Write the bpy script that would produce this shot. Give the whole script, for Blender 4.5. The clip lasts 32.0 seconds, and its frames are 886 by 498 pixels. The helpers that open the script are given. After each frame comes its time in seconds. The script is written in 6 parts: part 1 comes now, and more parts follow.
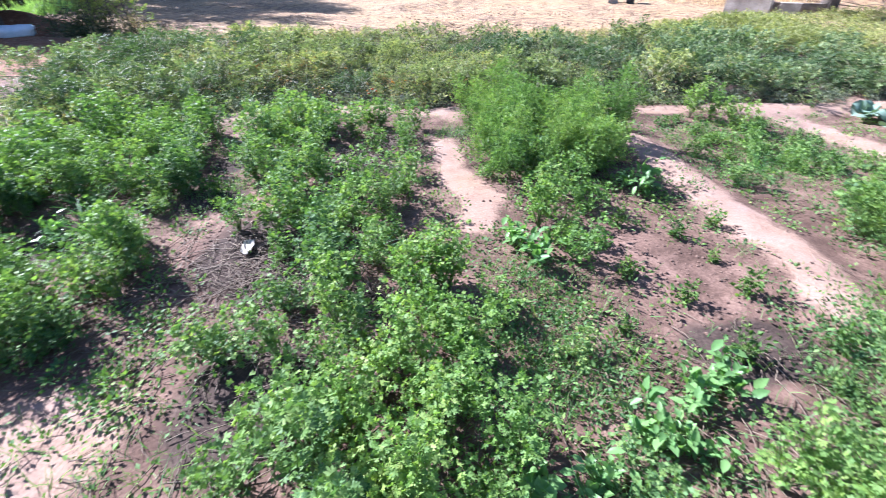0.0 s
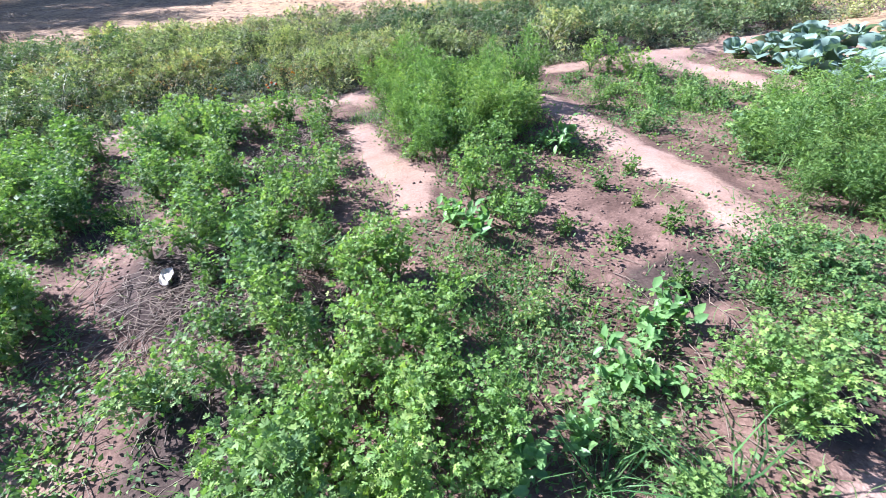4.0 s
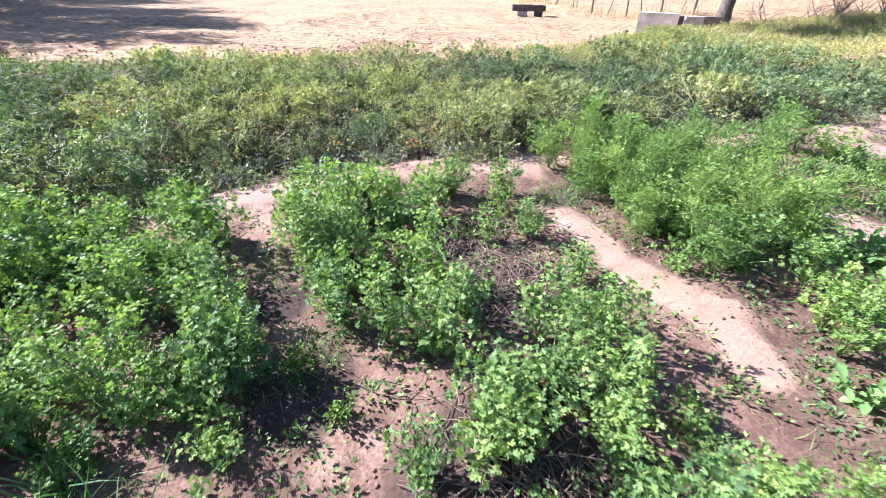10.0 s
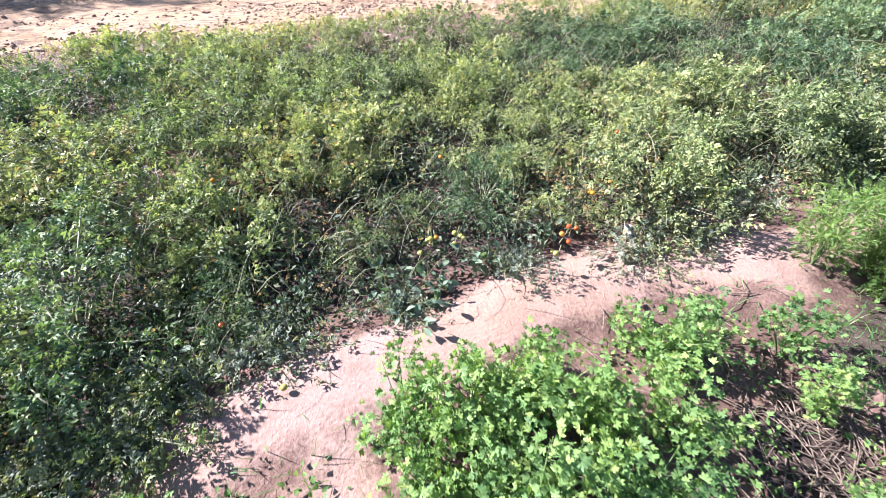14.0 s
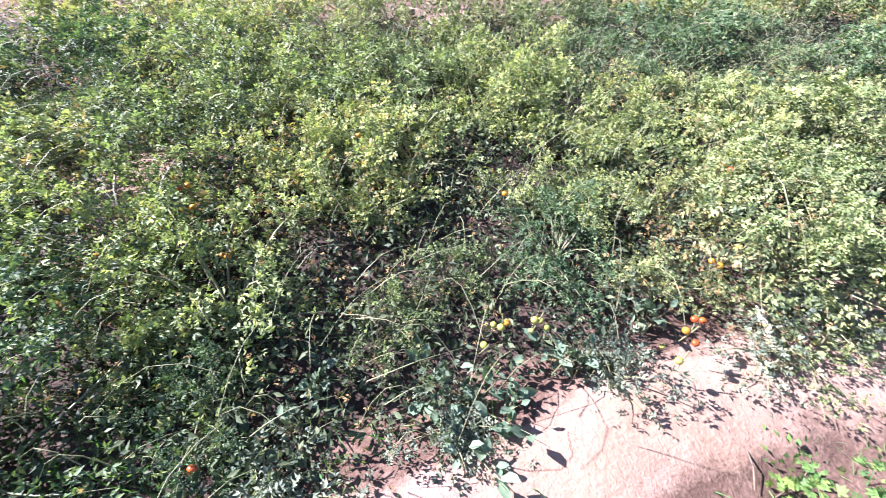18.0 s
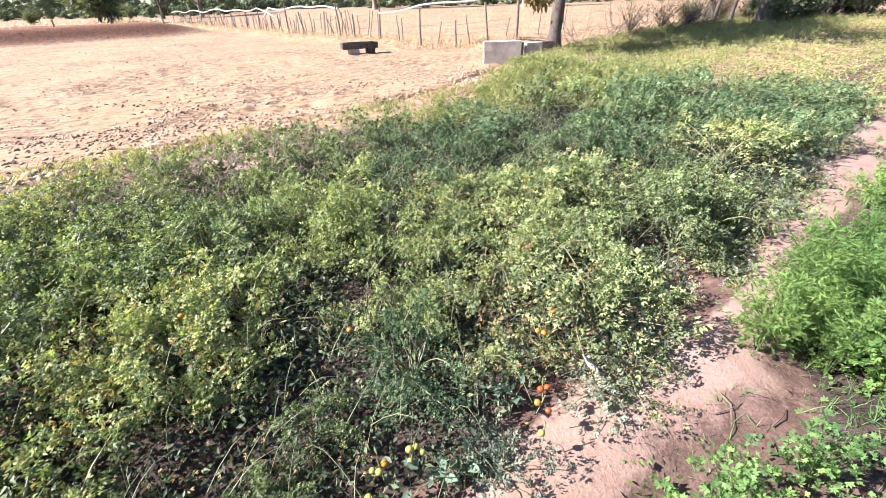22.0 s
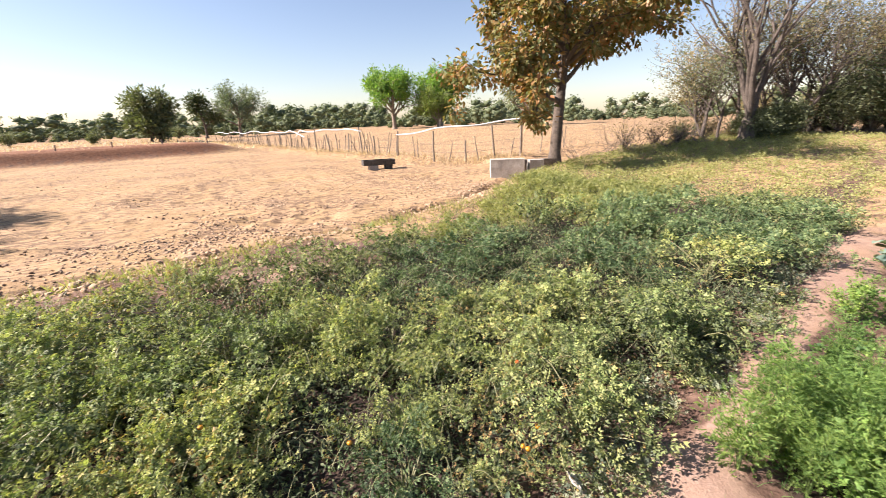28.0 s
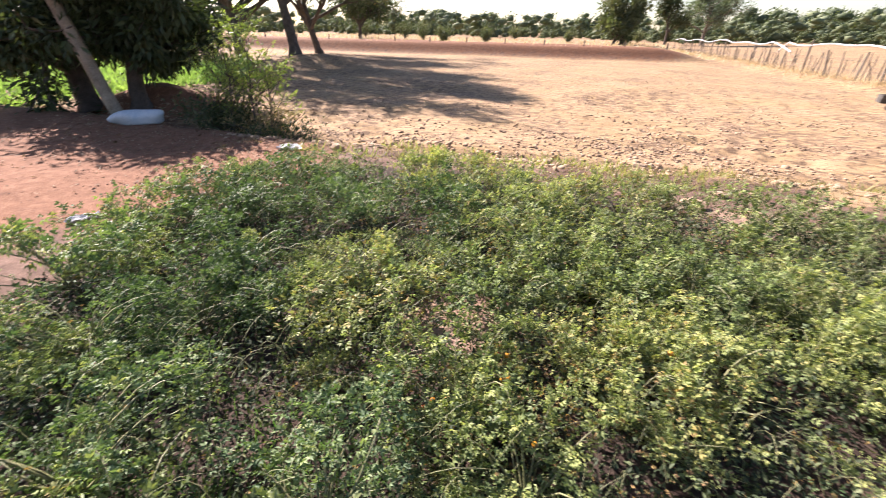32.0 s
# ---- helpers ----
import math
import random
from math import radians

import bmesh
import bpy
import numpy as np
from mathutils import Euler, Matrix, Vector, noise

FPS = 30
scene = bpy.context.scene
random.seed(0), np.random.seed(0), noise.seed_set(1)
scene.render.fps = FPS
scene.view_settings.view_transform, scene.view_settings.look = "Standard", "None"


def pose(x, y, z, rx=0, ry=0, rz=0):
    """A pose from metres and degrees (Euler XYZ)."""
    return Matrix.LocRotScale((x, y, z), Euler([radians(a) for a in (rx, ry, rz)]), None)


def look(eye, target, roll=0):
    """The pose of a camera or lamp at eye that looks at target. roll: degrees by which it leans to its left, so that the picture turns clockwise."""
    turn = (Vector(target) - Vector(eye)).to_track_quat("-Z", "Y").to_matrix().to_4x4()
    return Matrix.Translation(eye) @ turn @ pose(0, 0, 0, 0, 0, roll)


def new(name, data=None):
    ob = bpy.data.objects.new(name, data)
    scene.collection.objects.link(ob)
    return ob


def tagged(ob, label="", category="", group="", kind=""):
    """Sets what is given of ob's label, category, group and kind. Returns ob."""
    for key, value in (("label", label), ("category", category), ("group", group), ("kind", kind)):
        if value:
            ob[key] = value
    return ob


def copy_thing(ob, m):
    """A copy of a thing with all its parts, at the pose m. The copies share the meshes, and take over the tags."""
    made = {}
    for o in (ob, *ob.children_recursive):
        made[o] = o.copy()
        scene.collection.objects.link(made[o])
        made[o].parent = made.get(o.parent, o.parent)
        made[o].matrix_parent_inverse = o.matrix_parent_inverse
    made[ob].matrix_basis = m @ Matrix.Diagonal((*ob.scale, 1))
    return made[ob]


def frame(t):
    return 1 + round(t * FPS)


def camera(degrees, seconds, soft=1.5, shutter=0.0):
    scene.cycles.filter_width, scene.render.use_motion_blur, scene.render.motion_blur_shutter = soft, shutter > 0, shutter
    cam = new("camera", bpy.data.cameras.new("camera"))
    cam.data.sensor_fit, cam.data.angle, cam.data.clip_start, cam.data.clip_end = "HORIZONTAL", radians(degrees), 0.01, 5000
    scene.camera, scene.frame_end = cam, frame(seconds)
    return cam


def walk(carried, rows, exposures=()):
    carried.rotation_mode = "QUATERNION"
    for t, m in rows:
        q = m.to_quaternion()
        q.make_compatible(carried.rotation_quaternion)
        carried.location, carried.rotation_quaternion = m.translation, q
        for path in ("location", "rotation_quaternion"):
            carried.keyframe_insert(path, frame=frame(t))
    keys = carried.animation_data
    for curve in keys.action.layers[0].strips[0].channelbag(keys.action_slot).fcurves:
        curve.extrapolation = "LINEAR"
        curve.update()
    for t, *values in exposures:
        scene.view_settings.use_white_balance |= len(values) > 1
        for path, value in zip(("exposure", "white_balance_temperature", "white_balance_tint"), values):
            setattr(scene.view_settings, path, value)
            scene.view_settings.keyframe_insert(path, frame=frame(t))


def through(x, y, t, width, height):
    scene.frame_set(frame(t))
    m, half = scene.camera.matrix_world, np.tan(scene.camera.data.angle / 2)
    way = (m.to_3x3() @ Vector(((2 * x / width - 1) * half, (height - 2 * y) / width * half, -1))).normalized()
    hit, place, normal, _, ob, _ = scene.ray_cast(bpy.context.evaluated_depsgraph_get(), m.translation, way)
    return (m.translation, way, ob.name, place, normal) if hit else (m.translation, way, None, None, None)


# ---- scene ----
cam = camera(93.2, 32.0, soft=0.8, shutter=0.3)
PATH = [
    (0, (1.463, 0.268, 1.578), (1.339, 1.898, 0.426), -0.5),
    (0.5, (1.562, 0.306, 1.577), (1.709, 1.91, 0.392), -1.1),
    (1, (1.614, 0.311, 1.56), (1.972, 1.844, 0.327), -1.6),
    (1.5, (1.671, 0.325, 1.548), (2.184, 1.788, 0.285), -2.0),
    (2, (1.723, 0.337, 1.56), (2.307, 1.768, 0.291), -2.7),
    (2.5, (1.708, 0.326, 1.563), (2.29, 1.771, 0.308), -3.7),
    (3, (1.636, 0.31, 1.569), (2.093, 1.81, 0.328), -4.7),
    (3.5, (1.518, 0.294, 1.568), (1.785, 1.84, 0.328), -5.4),
    (5.5, (0.983, 0.522, 1.552), (1.093, 2.131, 0.369), -3.1),
    (6, (0.755, 0.421, 1.62), (0.846, 2.098, 0.535), -1.5),
    (6.5, (0.609, 0.406, 1.61), (0.655, 2.134, 0.604), -0.0),
    (7, (0.426, 0.524, 1.589), (0.444, 2.283, 0.638), 0.7),
    (7.5, (0.258, 0.702, 1.597), (0.316, 2.472, 0.667), 0.8),
    (8, (0.078, 0.847, 1.613), (0.209, 2.607, 0.671), 0.7),
    (8.5, (-0.02, 1.009, 1.588), (0.18, 2.745, 0.615), 0.7),
    (9, (-0.084, 1.342, 1.579), (0.184, 3.039, 0.555), 0.8),
    (9.5, (-0.136, 1.568, 1.547), (0.181, 3.226, 0.473), 1.1),
    (10, (-0.231, 1.842, 1.531), (0.1, 3.468, 0.414), 0.9),
    (10.5, (-0.281, 2.115, 1.489), (0.038, 3.721, 0.34), 0.5),
    (11, (-0.281, 2.446, 1.482), (-0.004, 4.05, 0.32), -0.6),
    (11.5, (-0.307, 2.675, 1.469), (-0.061, 4.255, 0.269), -1.4),
    (12, (-0.417, 3.017, 1.508), (-0.182, 4.567, 0.266), -1.7),
    (12.5, (-0.494, 3.302, 1.498), (-0.257, 4.827, 0.226), -2.0),
    (13, (-0.538, 3.56, 1.508), (-0.283, 5.062, 0.212), -1.9),
    (13.5, (-0.628, 3.8, 1.529), (-0.351, 5.296, 0.232), -1.8),
    (14, (-0.733, 4.012, 1.535), (-0.425, 5.491, 0.224), -1.7),
    (14.5, (-0.745, 4.251, 1.514), (-0.422, 5.694, 0.168), -2.0),
    (16.5, (-0.84, 4.778, 1.355), (-0.307, 6.034, -0.107), 4.3),
    (17, (-0.836, 4.795, 1.363), (-0.31, 6.075, -0.08), 4.9),
    (17.5, (-0.849, 4.799, 1.391), (-0.392, 6.127, -0.033), 4.4),
    (18, (-0.869, 4.792, 1.413), (-0.542, 6.193, 0.024), 2.8),
    (18.5, (-0.969, 4.809, 1.428), (-0.862, 6.278, 0.075), 1.0),
    (19, (-1.082, 4.789, 1.42), (-1.262, 6.293, 0.114), -1.0),
    (19.5, (-1.125, 4.757, 1.449), (-1.429, 6.282, 0.191), -2.6),
    (20, (-1.069, 4.765, 1.508), (-1.2, 6.35, 0.296), -3.0),
    (20.5, (-0.978, 4.789, 1.518), (-0.776, 6.386, 0.331), -2.8),
    (21, (-0.882, 4.79, 1.526), (-0.33, 6.323, 0.366), -2.0),
    (21.5, (-0.784, 4.764, 1.565), (0.04, 6.216, 0.462), -1.7),
    (22, (-0.754, 4.757, 1.593), (0.233, 6.164, 0.571), -1.6),
    (22.5, (-0.759, 4.737, 1.626), (0.306, 6.143, 0.683), -1.7),
    (23, (-0.764, 4.716, 1.656), (0.339, 6.134, 0.776), -1.6),
    (23.5, (-0.759, 4.711, 1.661), (0.392, 6.122, 0.834), -1.5),
    (24, (-0.753, 4.701, 1.67), (0.479, 6.07, 0.89), -1.5),
    (24.5, (-0.717, 4.677, 1.68), (0.626, 5.966, 0.949), -1.5),
    (26.5, (-0.688, 4.425, 1.84), (0.767, 5.656, 1.235), -0.9),
    (27, (-0.713, 4.397, 1.847), (0.639, 5.744, 1.249), -1.6),
    (27.5, (-0.75, 4.436, 1.839), (0.467, 5.908, 1.245), -1.9),
    (28, (-0.804, 4.493, 1.839), (0.251, 6.086, 1.248), -2.1),
    (28.5, (-0.853, 4.507, 1.852), (0.022, 6.204, 1.257), -2.1),
    (29, (-0.889, 4.556, 1.836), (-0.206, 6.335, 1.229), -2.0),
    (29.5, (-0.915, 4.537, 1.833), (-0.434, 6.372, 1.201), -1.9),
    (30, (-0.952, 4.579, 1.806), (-0.676, 6.444, 1.138), -1.5),
    (30.5, (-0.947, 4.63, 1.792), (-0.873, 6.499, 1.082), -1.1),
    (31, (-0.968, 4.677, 1.771), (-1.099, 6.523, 1.011), -0.5),
    (31.5, (-1.16, 4.769, 1.754), (-1.505, 6.556, 0.924), 0.6),
    (32, (-1.426, 4.856, 1.739), (-1.999, 6.53, 0.808), 1.3),
]
walk(cam, [(t, look(eye, target, roll)) for t, eye, target, roll in PATH], [(0, 2.06, 5350, 21), (3, 2.0, 5400, 22), (6, 2.16, 5300, 21), (8, 2.0, 5600, 24), (10, 2.16, 5700, 26), (12, 2.36, 5550, 25), (14, 2.14, 5650, 25), (17, 2.23, 5700, 27), (19, 2.44, 5500, 29), (21, 2.2, 5700, 26), (23, 1.78, 6150, 19), (24, 1.72, 6350, 19), (28, 1.67, 6950, 22), (32, 1.80, 6700, 24)])

# ---- light ----
SUN_EL, SUN_DIR = radians(37), Vector((-0.86, 0.5, 0)).normalized()
world = bpy.data.worlds.new("sky")
scene.world = world
world.use_nodes = True
wn = world.node_tree.nodes
sky = wn.new("ShaderNodeTexSky")
sky.sky_type = "NISHITA"
sky.sun_disc = False
sky.sun_elevation = SUN_EL
sky.sun_rotation = math.atan2(SUN_DIR.x, SUN_DIR.y)
sky.air_density, sky.dust_density, sky.ozone_density = 1.0, 0.5, 2.0
wn["Background"].inputs["Strength"].default_value = 0.057
world.node_tree.links.new(sky.outputs[0], wn["Background"].inputs["Color"])
sun = new("sun", bpy.data.lights.new("sun", "SUN"))
sun.data.energy, sun.data.angle, sun.data.color = 5.0, radians(0.6), (1.0, 0.955, 0.88)
sun_way = Vector((SUN_DIR.x * math.cos(SUN_EL), SUN_DIR.y * math.cos(SUN_EL), math.sin(SUN_EL)))
sun.matrix_world = look(sun_way * 60, (0, 0, 0))

# ---- small tools ----
rng = np.random.default_rng(7)


def lattice(x, y, seed):
    """Smooth value noise from 0 to 1 on a unit lattice."""
    x, y = np.asarray(x, float), np.asarray(y, float)
    xi, yi = np.floor(x).astype(np.int64), np.floor(y).astype(np.int64)
    fx, fy = x - xi, y - yi
    fx, fy = fx * fx * (3 - 2 * fx), fy * fy * (3 - 2 * fy)

    def corner(a, b):
        h = (a * 374761393 + b * 668265263 + seed * 974634777) & 0x7FFFFFFF
        h = ((h ^ (h >> 13)) * 1274126177) & 0x7FFFFFFF
        return ((h ^ (h >> 16)) & 0xFFFF) / 65535.0

    a = corner(xi, yi) * (1 - fx) + corner(xi + 1, yi) * fx
    b = corner(xi, yi + 1) * (1 - fx) + corner(xi + 1, yi + 1) * fx
    return a * (1 - fy) + b * fy


def rough(x, y, size, seed, octaves=3):
    out, amp, total = 0.0, 1.0, 0.0
    for k in range(octaves):
        out = out + amp * lattice(x / size * 2 ** k, y / size * 2 ** k, seed + k)
        total += amp
        amp *= 0.5
    return out / total


def smooth(a, b, v):
    t = np.clip((np.asarray(v, float) - a) / (b - a), 0, 1)
    return t * t * (3 - 2 * t)


def to_line(x, y, pts):
    """Distance from points to a polyline."""
    x, y = np.asarray(x, float), np.asarray(y, float)
    best = np.full(np.broadcast(x, y).shape, 1e9)
    for (ax, ay), (bx, by) in zip(pts[:-1], pts[1:]):
        dx, dy = bx - ax, by - ay
        t = np.clip(((x - ax) * dx + (y - ay) * dy) / (dx * dx + dy * dy), 0, 1)
        best = np.minimum(best, np.hypot(x - ax - t * dx, y - ay - t * dy))
    return best


def inside(x, y, poly):
    x, y = np.asarray(x, float), np.asarray(y, float)
    odd = np.zeros(np.broadcast(x, y).shape, bool)
    for (ax, ay), (bx, by) in zip(poly, poly[1:] + poly[:1]):
        if ay != by:
            odd ^= ((ay > y) != (by > y)) & (x < (bx - ax) * (y - ay) / (by - ay) + ax)
    return odd


def mesh_from(name, verts, faces, material, smooth_faces=False):
    """A mesh from an (n, 3) array and an (m, k) array of equal faces, or a list of faces."""
    me = bpy.data.meshes.new(name)
    if isinstance(faces, np.ndarray):
        k = faces.shape[1]
        me.vertices.add(len(verts))
        me.vertices.foreach_set("co", np.ascontiguousarray(verts, np.float32).ravel())
        me.loops.add(faces.size)
        me.loops.foreach_set("vertex_index", np.ascontiguousarray(faces, np.int32).ravel())
        me.polygons.add(len(faces))
        me.polygons.foreach_set("loop_start", np.arange(0, faces.size, k, dtype=np.int32))
        me.update(calc_edges=True)
        me.validate()
    else:
        me.from_pydata([tuple(v) for v in verts], [], faces)
    if smooth_faces:
        me.shade_smooth()
    me.materials.append(material)
    return me


def piece(name, me, parent=None, label=""):
    ob = new(name, me)
    if parent is not None:
        ob.parent = parent
    return tagged(ob, label)


def part(name, bm, material, parent, label="", soft_faces=False):
    me = bpy.data.meshes.new(name)
    bm.to_mesh(me)
    bm.free()
    if soft_faces:
        me.shade_smooth()
    me.materials.append(material)
    return piece(name, me, parent, label)


def thing(name, label, category, group="", kind="", at=(0, 0, 0)):
    ob = new(name)
    ob.location = at
    return tagged(ob, label, category, group, kind)


def spread(tv, tf, pos, ahead, up, size):
    """Copies of a small template: local x runs along ahead, z near up."""
    n, k = len(pos), len(tv)
    a = ahead / np.maximum(np.linalg.norm(ahead, axis=1, keepdims=True), 1e-6)
    s = np.cross(up, a)
    s /= np.maximum(np.linalg.norm(s, axis=1, keepdims=True), 1e-6)
    u = np.cross(a, s)
    size = np.asarray(size, float).reshape(n, 1, 1)
    v = (tv[None, :, 0:1] * a[:, None] + tv[None, :, 1:2] * s[:, None] + tv[None, :, 2:3] * u[:, None]) * size + pos[:, None]
    f = tf[None] + (np.arange(n) * k)[:, None, None]
    return v.reshape(-1, 3), f.reshape(-1, tf.shape[1])


def tubes(lines, sides=4):
    """Tapered tubes: each line is a list of (x, y, z, radius)."""
    vs, fs, at = [], [], 0
    ring = np.arange(sides) * 2 * math.pi / sides
    c, s = np.cos(ring), np.sin(ring)
    for line in lines:
        p = np.array(line, float)
        d = np.gradient(p[:, :3], axis=0)
        d /= np.maximum(np.linalg.norm(d, axis=1, keepdims=True), 1e-9)
        ref = np.where(np.abs(d[:, 2:3]) > 0.9, [[1.0, 0, 0]], [[0, 0, 1.0]])
        a = np.cross(d, ref)
        a /= np.maximum(np.linalg.norm(a, axis=1, keepdims=True), 1e-9)
        b = np.cross(d, a)
        v = p[:, None, :3] + p[:, None, 3:4] * (c[None, :, None] * a[:, None] + s[None, :, None] * b[:, None])
        vs.append(v.reshape(-1, 3))
        m = len(p)
        i, j = np.meshgrid(np.arange(m - 1), np.arange(sides), indexing="ij")
        j2 = (j + 1) % sides
        fs.append(np.stack([i * sides + j, i * sides + j2, (i + 1) * sides + j2, (i + 1) * sides + j], -1).reshape(-1, 4) + at)
        at += m * sides
    return np.concatenate(vs), np.concatenate(fs)


def blob(r, seed, flat=0.7, div=2, wobble=0.25):
    bm = bmesh.new()
    bmesh.ops.create_icosphere(bm, subdivisions=div, radius=r)
    r2 = random.Random(seed)
    off = Vector((r2.random() * 9, r2.random() * 9, r2.random() * 9))
    for v in bm.verts:
        v.co *= 1 + wobble * 2 * (noise.noise(v.co / r * 1.1 + off))
        v.co.z *= flat
    return bm


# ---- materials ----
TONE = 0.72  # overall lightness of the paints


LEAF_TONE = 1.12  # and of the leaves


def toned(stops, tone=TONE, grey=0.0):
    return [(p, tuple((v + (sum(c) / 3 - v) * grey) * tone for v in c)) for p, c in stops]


def material(name, build):
    m = bpy.data.materials.new(name)
    m.use_nodes = True
    nt = m.node_tree
    bsdf = nt.nodes["Principled BSDF"]
    build(nt, bsdf)
    return m


def node(nt, kind, **sets):
    n = nt.nodes.new(kind)
    for k, v in sets.items():
        n.inputs[k].default_value = v
    return n


def noise_of(nt, coord, scale, detail=4.0, rough_=0.6):
    n = node(nt, "ShaderNodeTexNoise", Scale=scale, Detail=detail, Roughness=rough_)
    nt.links.new(coord, n.inputs["Vector"])
    return n.outputs["Fac"]


def ramp(nt, fac, stops):
    r = nt.nodes.new("ShaderNodeValToRGB")
    while len(r.color_ramp.elements) < len(stops):
        r.color_ramp.elements.new(0.5)
    for e, (p, c) in zip(r.color_ramp.elements, stops):
        e.position, e.color = p, (*c, 1)
    nt.links.new(fac, r.inputs["Fac"])
    return r.outputs["Color"]


def mix(nt, fac, a, b, how="MIX"):
    m = nt.nodes.new("ShaderNodeMix")
    m.data_type, m.blend_type = "RGBA", how
    for sock, v in ((m.inputs[0], fac), (m.inputs[6], a), (m.inputs[7], b)):
        if hasattr(v, "links"):
            nt.links.new(v, sock)
        else:
            sock.default_value = v if isinstance(v, (int, float)) else (*v, 1)
    return m.outputs[2]


def math_of(nt, how, a, b):
    m = nt.nodes.new("ShaderNodeMath")
    m.operation = how
    for sock, v in ((m.inputs[0], a), (m.inputs[1], b)):
        if hasattr(v, "links"):
            nt.links.new(v, sock)
        else:
            sock.default_value = v
    return m.outputs[0]


def bump(nt, bsdf, height, strength, distance):
    b = node(nt, "ShaderNodeBump", Strength=strength, Distance=distance)
    nt.links.new(height, b.inputs["Height"])
    nt.links.new(b.outputs["Normal"], bsdf.inputs["Normal"])


def leaf_material(name, stops, gloss=0.45, through=0.35, patch=0.0, patch_stops=None, glow=(1.35, 1.5, 0.6), grey=0.12):
    """Leaves: colour varies from leaf to leaf and in drifts over the ground, and light shines through."""
    def build(nt, bsdf):
        geo = nt.nodes.new("ShaderNodeNewGeometry")
        info = nt.nodes.new("ShaderNodeObjectInfo")
        isle = math_of(nt, "MULTIPLY", geo.outputs["Random Per Island"], 0.62)
        both = math_of(nt, "ADD", isle, math_of(nt, "MULTIPLY", info.outputs["Random"], 0.38))
        col = ramp(nt, both, toned(stops, LEAF_TONE, grey))
        if patch_stops:
            drift = noise_of(nt, geo.outputs["Position"], patch, 3.0)
            col2 = ramp(nt, both, toned(patch_stops, LEAF_TONE, grey))
            edge = ramp(nt, drift, [(0.44, (0, 0, 0)), (0.56, (1, 1, 1))])
            col = mix(nt, edge, col, col2)
        fine = noise_of(nt, geo.outputs["Position"], 90.0, 2.0)
        col = mix(nt, 0.35, col, mix(nt, fine, (0.35, 0.35, 0.35), (1.5, 1.5, 1.5)), "MULTIPLY")
        nt.links.new(col, bsdf.inputs["Base Color"])
        bsdf.inputs["Roughness"].default_value = gloss
        bsdf.inputs["Specular IOR Level"].default_value = 0.22
        bump(nt, bsdf, fine, 0.25, 0.003)
        tr = nt.nodes.new("ShaderNodeBsdfTranslucent")
        nt.links.new(mix(nt, 1.0, col, glow, "MULTIPLY"), tr.inputs["Color"])
        mx = node(nt, "ShaderNodeMixShader", Fac=through)
        nt.links.new(bsdf.outputs[0], mx.inputs[1])
        nt.links.new(tr.outputs[0], mx.inputs[2])
        nt.links.new(mx.outputs[0], nt.nodes["Material Output"].inputs["Surface"])
    return material(name, build)


def plain_material(name, a, b, scale, rough_=0.8, bump_s=0.4, bump_d=0.01, metal=0.0, fine=8.0):
    def build(nt, bsdf):
        geo = nt.nodes.new("ShaderNodeNewGeometry")
        big = noise_of(nt, geo.outputs["Position"], scale, 5.0)
        small = noise_of(nt, geo.outputs["Position"], scale * fine, 4.0, 0.7)
        f = math_of(nt, "ADD", math_of(nt, "MULTIPLY", big, 0.6), math_of(nt, "MULTIPLY", small, 0.4))
        nt.links.new(ramp(nt, f, toned([(0.35, a), (0.65, b)])), bsdf.inputs["Base Color"])
        bsdf.inputs["Roughness"].default_value = rough_
        bsdf.inputs["Metallic"].default_value = metal
        bump(nt, bsdf, small, bump_s, bump_d)
    return material(name, build)


M_HERB = leaf_material("herb_leaf", [(0, (0.034, 0.0782, 0.0313)), (0.5, (0.092, 0.1748, 0.057)), (0.9, (0.184, 0.2714, 0.0782)), (1, (0.2852, 0.3082, 0.0782))],
                       0.55, 0.3, 1.3, [(0, (0.045, 0.1, 0.032)), (0.6, (0.15, 0.25, 0.06)), (1, (0.28, 0.36, 0.085))], grey=0.03)
M_LIME = leaf_material("yellow_green_leaf", [(0, (0.055, 0.12, 0.035)), (0.5, (0.15, 0.26, 0.06)), (1, (0.27, 0.35, 0.085))], 0.55, 0.35, grey=0.03)
M_DILL = leaf_material("dill_frond", [(0, (0.046, 0.1012, 0.0304)), (0.5, (0.1058, 0.1886, 0.0506)), (1, (0.2208, 0.2852, 0.0736))], 0.6, 0.35, grey=0.03)
M_TOMATO = leaf_material("tomato_leaf", [(0, (0.024, 0.038, 0.018)), (0.35, (0.085, 0.115, 0.048)), (0.7, (0.25, 0.29, 0.11)), (0.86, (0.38, 0.37, 0.14)), (0.95, (0.32, 0.21, 0.085)), (1, (0.15, 0.095, 0.055))], 0.5, 0.24, glow=(1.2, 1.3, 0.6), grey=0.06)
M_TOMATO_YELLOW = leaf_material("yellowing_tomato_leaf", [(0, (0.03, 0.045, 0.022)), (0.35, (0.10, 0.14, 0.052)), (0.7, (0.26, 0.31, 0.115)), (0.86, (0.38, 0.36, 0.12)), (0.95, (0.33, 0.2, 0.07)), (1, (0.15, 0.1, 0.055))], 0.5, 0.24, glow=(1.2, 1.3, 0.6), grey=0.06)
